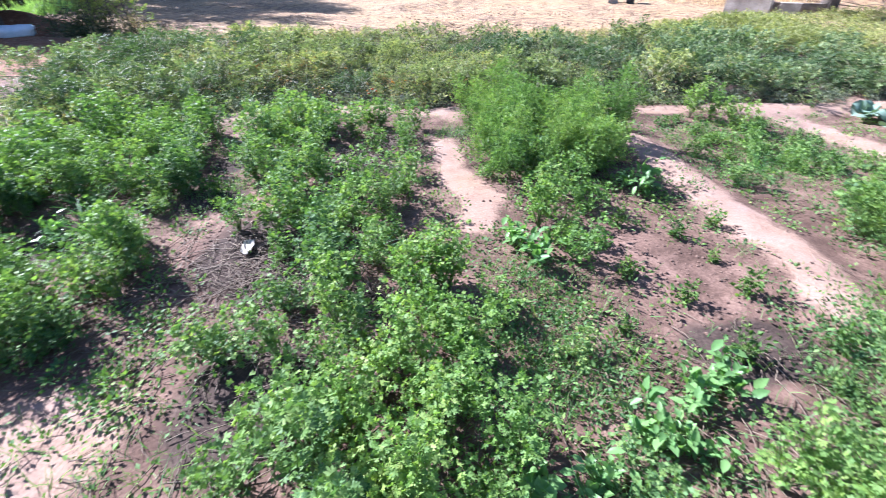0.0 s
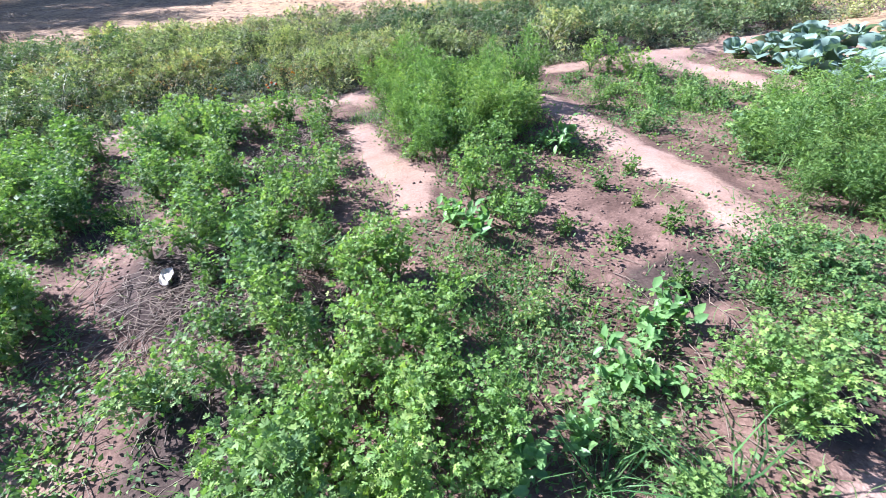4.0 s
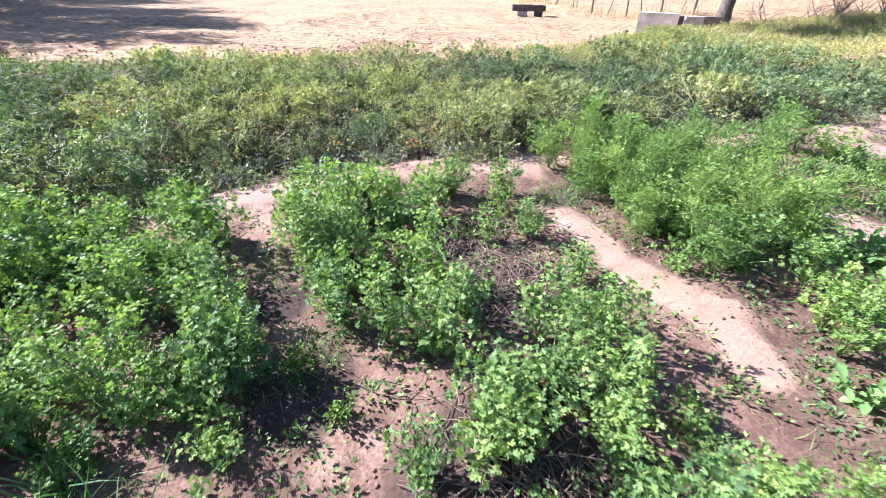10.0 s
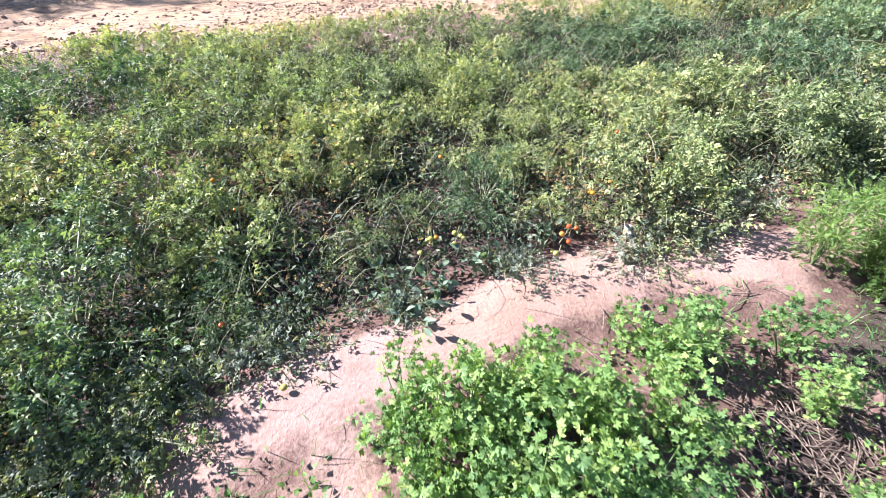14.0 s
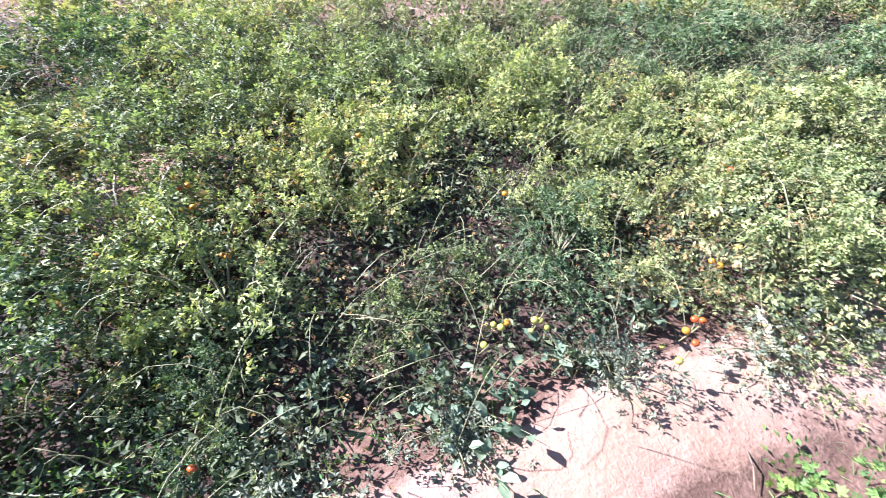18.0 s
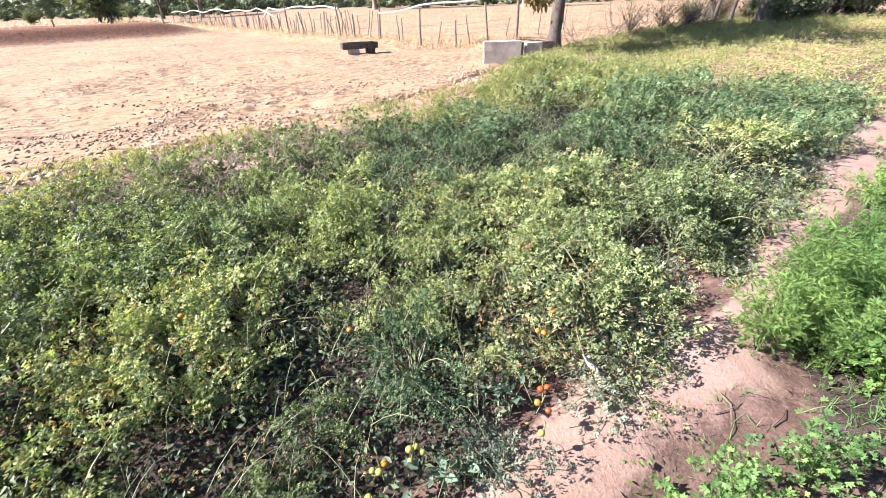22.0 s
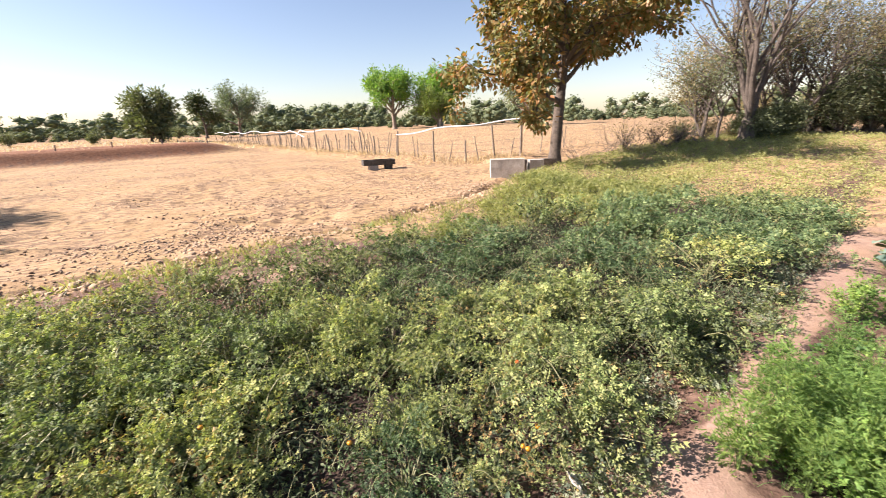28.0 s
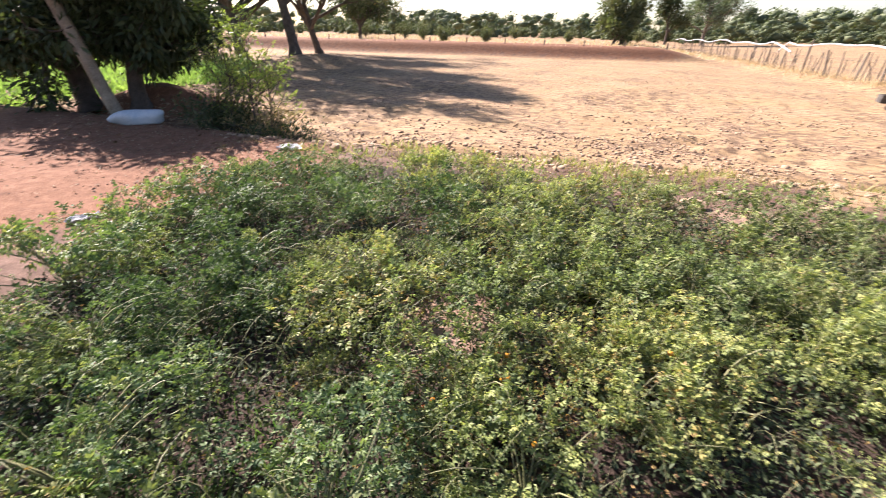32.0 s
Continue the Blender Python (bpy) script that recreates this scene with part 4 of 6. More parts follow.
def tread(x, y):
    """How bare the ground is trodden, from 0 to 1."""
    return np.maximum.reduce([smooth(0.30, 0.14, to_line(x, y, PATH_LINE)), 0.8 * smooth(0.2, 0.08, to_line(x, y, FURROW)), smooth(0.2, 0.08, to_line(x, y, STRIP_MID)),
                              smooth(0.30, 0.14, to_line(x, y, STRIP_RIGHT)), smooth(0.24, 0.1, to_line(x, y, STRIP_FAR)), inside(x, y, YARD) * 0.97,
                              0.85 * smooth(0.8, 0.4, np.hypot((x - 2.7), (y - 2.3)))])


PLOT = [(-4.5, 0), (-5, 4), (-4.5, 5.5), (-1.6, 4.9), (1, 5.4), (6, 6), (7, 5), (7, 0.6), (3, 0.2)]
loose = lambda x, y: rng.random(x.shape) > tread(x, y) + 0.4 * (rough(x, y, 0.6, 55, 2) > 0.54)
seats = np.concatenate([scattered(PLOT, 4300, loose), rng.normal((4.25, 4.5), (0.42, 0.55), (300, 2)), rng.normal((2.95, 3.4), (0.2, 0.4), (50, 2)), rng.normal((-0.15, 1.7), (0.16, 0.4), (90, 2)), rng.normal((1.9, 1.5), (0.35, 0.5), (220, 2)), rng.normal((3.45, 1.65), (0.22, 0.25), (130, 2))])
seats = seats[(np.hypot(seats[:, 0] - 0.25, seats[:, 1] - 2.35) > 0.62) | (rng.random(len(seats)) < 0.12)]
seats = np.repeat(seats, rng.integers(6, 26, len(seats)), axis=0)
n = len(seats)
away = rng.normal(0, 1, (n, 2))
xy = seats + away * 0.04
open_soil = lambda x, y: (np.hypot(x + 2.1, y - 6.95) > 0.4) & (np.hypot(x - 0.35, y - 9.7) > 0.35) & (rough(x, y, 0.7, 29, 2) > 0.22)
near_bit = [(-5.2, 7.5), (-4.7, 5.8), (-3.2, 4.4), (-1.9, 4.75), (-1.4, 5.2), (0.4, 5.62), (4.5, 6.0), (4.5, 9.3), (-5.2, 9.3)]
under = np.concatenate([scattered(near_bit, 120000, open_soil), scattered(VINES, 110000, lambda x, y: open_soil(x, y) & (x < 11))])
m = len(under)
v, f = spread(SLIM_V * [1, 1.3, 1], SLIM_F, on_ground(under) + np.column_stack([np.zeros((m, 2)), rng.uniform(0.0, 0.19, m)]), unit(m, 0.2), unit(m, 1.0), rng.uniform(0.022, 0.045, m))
stuff("undergrowth", v, f, M_UNDER_SHADE, "low leaves and weeds under the tomato vines, darkened as shade", "weeds")
v, f = spread(POINT_V * [1, 1.2, 1], POINT_F, on_ground(xy, 0.0) + np.column_stack([np.zeros((n, 2)), rng.uniform(0.005, 0.07, n) * np.exp(-0.3 * (away ** 2).sum(1))]), np.column_stack([away * 0.7, rng.uniform(0.0, 1.3, n)]), unit(n, 2.0), rng.uniform(0.014, 0.034, n))
stuff("low_weeds", v, f, M_HERB, "low leafy weeds covering the soil between the herb plants", "weeds")
xy = scattered(PLOT, 15000, lambda x, y: rng.random(x.shape) > tread(x, y) + 0.65 * (rough(x, y, 0.8, 91, 2) > 0.45))
extra = [rng.normal(c, s, (k, 2)) for c, s, k in (((1.85, 1.6), 0.32, 3600), ((1.85, 2.2), 0.2, 900), ((4.1, 4.3), 0.4, 2600), ((-1.3, 2.7), 0.22, 420), ((2.1, 0.85), 0.35, 1800), ((-0.45, 4.4), 0.18, 500), ((4.5, 3.9), 0.3, 1200), ((0.2, 0.9), 0.25, 500), ((1.25, 4.6), 0.14, 500), ((-0.62, 3.3), 0.16, 700), ((-0.85, 4.0), 0.12, 450), ((3.45, 1.6), 0.2, 1100), ((3.75, 1.9), 0.2, 600), ((3.2, 1.4), 0.25, 500))]
xy = np.concatenate([xy] + extra)
rims = []
for line in (PATH_LINE[:10], FURROW, STRIP_MID, STRIP_RIGHT, STRIP_FAR):
    for (ax, ay), (bx, by) in zip(line[:-1], line[1:]):
        k = int(150 * math.hypot(bx - ax, by - ay))
        t, side = rng.uniform(0, 1, k), np.where(rng.random(k) < 0.5, -1, 1) * rng.normal(0.31, 0.06, k)
        l = math.hypot(bx - ax, by - ay)
        rims.append(np.column_stack([ax + (bx - ax) * t - (by - ay) / l * side, ay + (by - ay) * t + (bx - ax) / l * side]))
xy = np.concatenate([xy] + rims + [rng.normal((-2.3, 5.35), (0.55, 0.4), (1500, 2)), rng.normal((-1.5, 5.45), (0.35, 0.18), (300, 2)), rng.normal((-3.3, 6.4), (0.5, 0.5), (900, 2))])
xy = xy[(rough(xy[:, 0], xy[:, 1], 0.35, 63, 2) > 0.38) & ((np.hypot(xy[:, 0] - 0.25, xy[:, 1] - 2.35) > 0.62) | (rng.random(len(xy)) < 0.12))]
n = len(xy)
v, f = spread(BLADE_V * [1, 0.8, 1], BLADE_F, on_ground(xy, -0.01), unit(n, 1.0), unit(n, 0.5), rng.uniform(0.04, 0.12, n) * np.where(inside(xy[:, 0], xy[:, 1], VINES), 1.6, 1.0))
stuff("grass", v, f, M_GRASS, "thin green grass growing between the beds", "grass")


def litter(name, spots, mat, label, long=(0.05, 0.24), r=0.0026):
    lines = []
    for (x, y) in spots:
        a, l = rng.uniform(0, 2 * math.pi), rng.uniform(*long)
        z = float(height(x, y))
        b = rng.normal(0, 0.3)
        lines.append([(x + math.cos(a) * l * (s - 0.5), y + math.sin(a + b * s) * l * (s - 0.5), z + 0.008 + 0.02 * abs(math.sin(a * 7)) * math.sin(math.pi * s), r * (1.2 - 0.5 * s)) for s in (0, 0.5, 1)])
    v, f = tubes(lines, 3)
    return stuff(name, v, f, mat, label, "litter")


spots = np.concatenate([rng.normal(c, s, (k, 2)) for c, s, k in (((0.15, 2.4), 0.32, 420), ((0.4, 2.2), 0.3, 260), ((0.1, 1.9), 0.3, 120), ((0.5, 3.6), 0.2, 240), ((0.45, 4.0), 0.18, 180), ((0.65, 4.4), 0.16, 140), ((0.9, 1.9), 0.2, 120), ((2.9, 1.3), 0.25, 90), ((2.7, 2.0), 0.45, 180), ((3.2, 0.95), 0.3, 25), ((1.0, 4.3), 0.22, 180), ((-0.4, 1.6), 0.4, 90), ((0.6, 1.2), 0.4, 140), ((4.4, 1.15), 0.5, 20), ((0.4, 5.5), 0.4, 60), ((-0.2, 1.8), 0.25, 60), ((2.1, 1.0), 0.3, 120))])
spots = spots[tread(spots[:, 0], spots[:, 1]) < 0.5 + 0.5 * (rng.random(len(spots)) < 0.15)]
litter("straw_litter", spots, M_STRAW, "brown dry stalks and straw lying on the soil")


def clods(name, xy, size, mat, label, sink=0.35, flat=0.6):
    bm = bmesh.new()
    bmesh.ops.create_icosphere(bm, subdivisions=1, radius=1)
    bm.verts.ensure_lookup_table()
    tv = np.array([v.co[:] for v in bm.verts]) * (0.75 + 0.5 * rng.random((len(bm.verts), 1)))
    tf = np.array([[v.index for v in q.verts] for q in bm.faces])
    bm.free()
    n = len(xy)
    s = rng.uniform(0.3, 1.0, n) ** 2 * size
    v, f = spread(tv * np.array([1, 0.85, flat]), tf, on_ground(xy) + np.column_stack([np.zeros((n, 2)), s * (0.5 - sink)]), unit(n) * [1, 1, 0.3], unit(n, 2.0), s)
    return stuff(name, v, f, mat, label, "clods")


xy = np.concatenate([rng.normal((-8.5, 10.3), (2.2, 1.1), (2600, 2)), rng.normal((-5.8, 9.6), (0.8, 1.2), (700, 2)), rng.normal((-3, 11.6), (2.5, 0.3), (700, 2))])
n = len(xy)
v, f = spread(POINT_V, POINT_F, on_ground(xy, 0.012), unit(n) * [1, 1, 0.25], unit(n, 3.0), rng.uniform(0.03, 0.07, n))
stuff("leaf_litter", v, f, M_DEADLEAF, "brown dead leaves scattered over red soil", "leaf litter")
FIELD = [(-16, 12.2), (-4, 12), (3, 12.8), (8, 15), (12, 18), (9, 30), (8, 46), (-18, 44), (-22, 30)]
xy = scattered(FIELD, 220000, lambda x, y: rng.random(x.shape) < 0.01 + 0.99 * smooth(0.48, 0.64, rough(x, y, 1.7, 77, 3)) * np.exp(-np.maximum(y - 14, 0) / 4.0) + 0.3 * (np.abs(y - rim_y(x) - 0.8) < 0.8))
clods("field_clods", xy, 0.05, M_CLOD, "crumbled dry earth clods on the ploughed field", 0.45, 0.32)
M_RIM = plain_material("dug_earth", (0.17, 0.105, 0.07), (0.46, 0.31, 0.20), 7.0, 0.95, 0.6, 0.01)
rim_pts = np.column_stack([rng.uniform(-8, 9, 5200), np.zeros(5200)])
rim_pts[:, 1] = rim_y(rim_pts[:, 0]) + rng.normal(0.25, 0.45, 5200)
rim_pts = rim_pts[rough(rim_pts[:, 0], rim_pts[:, 1], 0.8, 37, 2) > 0.5]
clods("edge_clods", rim_pts, 0.085, M_CLOD, "rough earth lumps along the edge of the plot", 0.5, 0.35)
heaps = np.concatenate([rng.normal(c, (1.3, 0.35), (150, 2)) for c in ((-1.4, 13.6), (0.2, 13.9), (-4.6, 12.9), (-3.2, 14.6), (1.8, 15.2), (-6.6, 14.4), (4.2, 15.6), (-0.5, 17.0), (3.0, 18.4))])
clods("broken_clods", heaps, 0.05, M_RIM, "clusters of dark broken clods turned up on the field", 0.42, 0.4)
spots = np.concatenate([rng.normal(c, s, (k, 2)) for c, s, k in (((2.6, 2.4), 0.4, 260), ((1.55, 3.15), 0.14, 60), ((4.1, 1.1), 0.35, 20), ((0.2, 2.6), 0.3, 130), ((3.2, 0.9), 0.2, 60), ((0.3, 9.9), 0.5, 90), ((-7.0, 9.5), 1.6, 260))])
spots = spots[(tread(spots[:, 0], spots[:, 1]) < 0.9) | (spots[:, 0] < -3)]
clods("soil_crumbs", np.concatenate([spots, spots + rng.normal(0, 0.12, spots.shape), spots + rng.normal(0, 0.2, spots.shape)]), 0.014, M_CRUMB, "small crumbs of dug soil in the beds")

lines = []
for x, y in scattered([(-4.8, 5.6), (-1.6, 5.1), (1.5, 5.7), (4, 6), (4, 9.5), (-4, 9.5)], 1900):
    a, l, z = rng.uniform(0, 2 * math.pi), rng.uniform(0.1, 0.34), float(height(x, y)) + rng.uniform(0.10, 0.34)
    tip = rng.uniform(-0.06, 0.16)
    lines.append([(x + math.cos(a) * l * s, y + math.sin(a + 0.5 * s) * l * s, z + tip * s + 0.08 * math.sin(math.pi * s), 0.0016 * (1.2 - 0.7 * s)) for s in np.linspace(0, 1, 5)])
v, f = tubes(lines, 3)
stuff("dry_vine_stems", v, f, M_VINE, "thin pale dry stems arching through the tomato patch", "stems")

M_WITHERED = leaf_material("withered_leaf", [(0, (0.10, 0.06, 0.035)), (0.45, (0.24, 0.145, 0.06)), (0.8, (0.38, 0.26, 0.085)), (1, (0.42, 0.21, 0.06))], 0.7, 0.3, glow=(1.2, 1.1, 0.7))
drifts = [rng.normal(c, r, (k, 2)) for c, r, k in (((-1.6, 6.3), 0.22, 420), ((-1.2, 6.7), 0.3, 360), ((0.45, 5.8), 0.2, 260), ((1.1, 5.95), 0.25, 260), ((1.2, 7.4), 0.35, 300), ((-1.9, 7.7), 0.4, 340), ((-0.2, 8.3), 0.5, 340), ((-0.9, 5.95), 0.3, 160), ((2.6, 6.6), 0.35, 240), ((-3.0, 8.2), 0.5, 260))]
xy = np.concatenate(drifts + [scattered(near_bit, 1800)])
n = len(xy)
v, f = spread(TOMATO_V, TOMATO_F, on_ground(xy) + np.column_stack([np.zeros((n, 2)), rng.uniform(0.06, 0.32, n)]), unit(n), unit(n, 0.8), rng.uniform(0.018, 0.036, n))
stuff("withered_leaves", v, f, M_WITHERED, "withered orange-brown leaves hanging in the tomato vines", "leaves")

# ---- grass verges of the field and far plot ----
far_vines = fill(VINES, 0.68, lambda x, y: x >= 8.6)
st = []
for x, y in far_vines:
    z = float(height(x, y))
    for k in range(9):
        a, r, h = rng.uniform(0, 2 * math.pi), rng.uniform(0.2, 0.6), rng.uniform(0.08, 0.22)
        st.append([(x + math.cos(a) * r * s, y + math.sin(a) * r * s, z + h * math.sin(math.pi * (0.15 + 0.6 * s)) - 0.04, 0.004 * (1.2 - s)) for s in np.linspace(0, 1, 5)])
v, f = leafy(st, 24, 0.1, 0.11, 0.05, POINT_V, POINT_F, 0.5)
stuff("far_tomato_vines", v, f, M_LIMEWEED, "distant part of the low sprawling tomato patch", "tomato patch")
VERGE = [(4.5, 11.3), (6, 10.2), (10, 10.0), (16, 10.5), (24, 10), (27, 13), (20, 16.2), (13, 16.8), (9, 15), (6.6, 13.2)]
xy = np.concatenate([scattered(VERGE, 26000), scattered([(-6.2, 10.2), (0, 10.6), (5, 11.3), (6.6, 13), (3, 12.4), (-6, 11.8)], 9000, lambda x, y: rough(x, y, 0.9, 31, 2) > 0.5)])
n = len(xy)
v, f = spread(BLADE_V * [1, 1.6, 1], BLADE_F, on_ground(xy, -0.01), unit(n, 1.2), unit(n, 0.5), rng.uniform(0.08, 0.22, n))
stuff("yellow_grass_verge", v, f, leaf_material("verge_grass", [(0, (0.139, 0.174, 0.0556)), (0.5, (0.306, 0.306, 0.118)), (1, (0.528, 0.417, 0.208))], 0.6, 0.38), "yellowing grass and weeds at the edge of the plot", "grass")
xy = np.column_stack([rng.uniform(-7, 8, 9000), np.zeros(9000)])
xy[:, 1] = rim_y(xy[:, 0]) + rng.normal(-0.7, 0.5, 9000)
xy = xy[rough(xy[:, 0], xy[:, 1], 0.7, 39, 2) > 0.46]
n = len(xy)
v, f = spread(BLADE_V, BLADE_F, on_ground(xy, -0.01), unit(n, 1.0), unit(n, 0.5), rng.uniform(0.05, 0.17, n))
stuff("edge_grass", v, f, M_SCRUB, "patchy yellow-green grass on the rough edge of the plot", "grass")
FENCE = [(14.05, 19.75), (13.2, 20.7), (12.1, 21.6), (11.25, 23.2), (10.9, 26.5), (10.3, 28.3), (10.05, 29.6), (9.8, 31.4), (9.3, 33.2), (9.0, 35.3), (8.85, 38.3), (8.75, 41), (8.6, 44), (8.4, 47.5), (8.2, 51), (8.0, 55), (7.8, 59), (7.6, 64), (7.4, 69), (7.2, 75)]
fx = np.array([p[0] for p in FENCE])
fy = np.array([p[1] for p in FENCE])
q = rng.uniform(0, len(FENCE) - 1, 9000) ** 1.0
i = q.astype(int)
i = np.minimum(i, len(FENCE) - 2)
base = np.column_stack([fx[i] + (fx[i + 1] - fx[i]) * (q - i), fy[i] + (fy[i + 1] - fy[i]) * (q - i)]) + rng.normal(0, 0.45, (9000, 2))
slope, stubble = scattered([(12, 22), (15, 20), (40, 26), (60, 60), (12, 60)], 14000), scattered(FIELD, 3000, lambda x, y: rough(x, y, 3, 13, 2) > 0.5)
xy = np.concatenate([base, slope, stubble])
n = len(xy)
long = np.concatenate([rng.uniform(0.12, 0.55, 9000) * rng.uniform(0.6, 1, 9000), rng.uniform(0.1, 0.35, len(slope)), rng.uniform(0.03, 0.09, len(stubble))])
v, f = spread(BLADE_V * [1, 0.8, 1], BLADE_F, on_ground(xy, -0.01), unit(n, 1.3), unit(n, 0.5), long)
stuff("dry_grass", v, f, M_DRYGRASS, "dry straw-coloured grass on the field and along the fence", "grass")
xy = scattered([(-34, 10), (-15.5, 11), (-15, 20), (-19, 24), (-34, 26)], 16000)
n = len(xy)
v, f = spread(BLADE_V * [1, 2.2, 1], BLADE_F, on_ground(xy, -0.01), unit(n, 1.4), unit(n, 0.5), rng.uniform(0.25, 0.7, n))
stuff("lush_grass", v, f, leaf_material("lush_grass_blade", [(0, (0.08, 0.17, 0.05)), (1, (0.24, 0.36, 0.12))], 0.5, 0.4), "bright green tall grass beyond the shade trees", "grass")

# ---- cabbages ----
def cabbage_leaf(seed):
    """A round wavy blade on a short broad stalk."""
    r2 = random.Random(seed)
    vs, fs, nu, nv = [], [], 8, 6
    long = r2.uniform(0.24, 0.30)
    for a in range(nu + 1):
        s = a / nu
        w = 0.016 if s < 0.2 else 0.016 + 0.115 * math.sqrt(max(0.0, 1 - ((s - 0.6) / 0.405) ** 2))
        for b in range(nv + 1):
            t = b / nv * 2 - 1
            z = 0.10 * s + 0.03 * s * s - 0.12 * s ** 4 + 0.012 * t * t * s - 0.012 * (1 - abs(t)) + 0.02 * math.sin(6 * s + 5 * t + seed) * t * t + r2.uniform(-0.004, 0.004)
            vs.append((0.02 + long * s, t * w, z))
    for a in range(nu):
        for b in range(nv):
            o = a * (nv + 1) + b
            fs.append((o, o + nv + 1, o + nv + 2, o + 1))
    return mesh_from("leaf", np.array(vs), np.array(fs), M_CABBAGE, True)


CAB_LEAF = [cabbage_leaf(s) for s in range(4)]


def cabbage(count):
    ob = thing("cabbage_plant", "open leafy cabbage plant with broad blue-green leaves", "cabbage", "cabbages in rows")
    v, f = tubes([[(0, 0, -0.03, 0.02), (0.005, 0, 0.05, 0.018), (0, 0.005, 0.10, 0.012)]], 6)
    piece("stalk", mesh_from("stalk", v, f, M_STEM, True), ob)
    for k in range(count):
        lf = piece("leaf", CAB_LEAF[k % 4], ob)
        ring = k / count
        sc = 1.15 - 0.55 * ring
        lf.matrix_local = pose(0, 0, 0.02 + 0.07 * ring, rng.uniform(-34, 34), -2 - 44 * ring + rng.uniform(-26, 26), k * 137.5 + rng.uniform(-15, 15)) @ Matrix.Scale(sc, 4)
    return ob


cabs = [cabbage(n) for n in (11, 10, 12)]
CAB = [(5.5, 5.6), (5.4, 4.3), (5.95, 3.1), (7.1, 2.0), (9, 1.6), (14, 1.2), (14, 6.0), (9.5, 5.6), (7.1, 5.5)]
spots = []
for row in range(15):
    for k in range(-1, 14):
        x, y = 5.78 + row * 0.6 + k * 0.05 + rng.normal(0, 0.06), 5.75 - k * 0.35 + rng.normal(0, 0.05)
        if inside(x, y, CAB) and rng.random() > 0.05:
            spots.append((x, y))
planted(cabs, spots, (0.68, 1.0))
FARCAB = [(14, 1.0), (14, 5.9), (17, 6.3), (21, 6.6), (23, 3), (22, -1), (14, -1)]
pts = [(x + rng.normal(0, 0.06), y + rng.normal(0, 0.06)) for x in np.arange(14, 23, 0.5) for y in np.arange(-1, 7, 0.55)]
pts = np.array([p for p in pts if inside(p[0], p[1], FARCAB)])
pos = np.repeat(pts, 9, axis=0)
n = len(pos)
a = rng.uniform(0, 2 * math.pi, n)
v, f = spread(OVAL_V * [1, 1.3, 1], OVAL_F, on_ground(pos, 0.08), np.column_stack([np.cos(a), np.sin(a), rng.uniform(0.1, 0.9, n)]), unit(n, 3), rng.uniform(0.22, 0.36, n))
stuff("far_cabbages", v, f, M_CABBAGE, "distant rows of blue-green cabbages", "cabbages")

# ---- broad-leaved plants, sprigs and tufts ----
def broad_plant(tall, count):
    st = stems_of(count, 0.005, tall, tall * 0.55)
    return make_plant("amaranth_plant", "small plant with broad pale green pointed leaves", "leafy plant", "broad-leaved plants", st, M_STEM, leafy(st, 9, 0.3, 0.03, 0.072, OVAL_V, OVAL_F, 1.4), M_BROAD)


planted([broad_plant(0.30, 8), broad_plant(0.24, 7)], [(2.45, 1.42), (2.22, 1.28), (2.6, 1.55), (2.35, 1.2), (2.72, 3.5), (2.86, 3.4), (1.75, 2.6), (1.9, 2.45), (0.05, 3.25), (0.25, 2.9), (2.05, 5.0), (1.75, 4.95), (1.95, 1.05), (-1.35, 2.45), (1.7, 0.95), (1.77, 4.90)], (0.7, 1.15))


def dusty_plant(tall, count):
    st = stems_of(count, 0.004, tall, tall * 1.1)
    ob = thing("gourd_seedling", "dusty grey-green broad-leaved plant at the vines' edge", "leafy plant", "broad-leaved plants")
    for line in st:
        v, f = tubes([line], 5)
        piece("stem", mesh_from("stem", v, f, M_VINE, True), ob)
    v, f = leafy(st, 5, 0.5, 0.03, 0.06, OVAL_V * [1, 1.1, 1], OVAL_F, 1.4)
    piece("foliage", mesh_from("foliage", v, f, M_DUSTYLEAF), ob)
    return ob


planted([dusty_plant(0.22, 6), dusty_plant(0.17, 5)], [(-0.58, 5.42), (-0.50, 5.36), (-0.68, 5.36), (-1.07, 5.6), (-1.35, 5.34), (0.15, 5.58), (-0.2, 5.45), (0.9, 5.6), (-1.75, 5.25)], (0.8, 1.2))


def tomato_cluster(picks):
    ob = thing("tomato_cluster", "bunch of small ripening tomatoes hanging in the vines", "tomatoes", "fruit in the tomato patch")
    v, f = tubes([[(0, 0, 0.06, 0.003), (0.012, 0.005, 0.02, 0.0028), (0.03, 0.012, -0.03, 0.002)]], 5)
    piece("stalk", mesh_from("stalk", v, f, M_VINE, True), ob)
    for k, pick in enumerate(picks):
        fr = piece("tomato", FRUIT[pick], ob)
        fr.matrix_local = pose(0.026 * math.cos(k * 2.1), 0.026 * math.sin(k * 2.1), 0.02 - 0.022 * k, 0, 0, 40 * k) @ Matrix.Scale(1.15 - 0.06 * k, 4)
    return ob


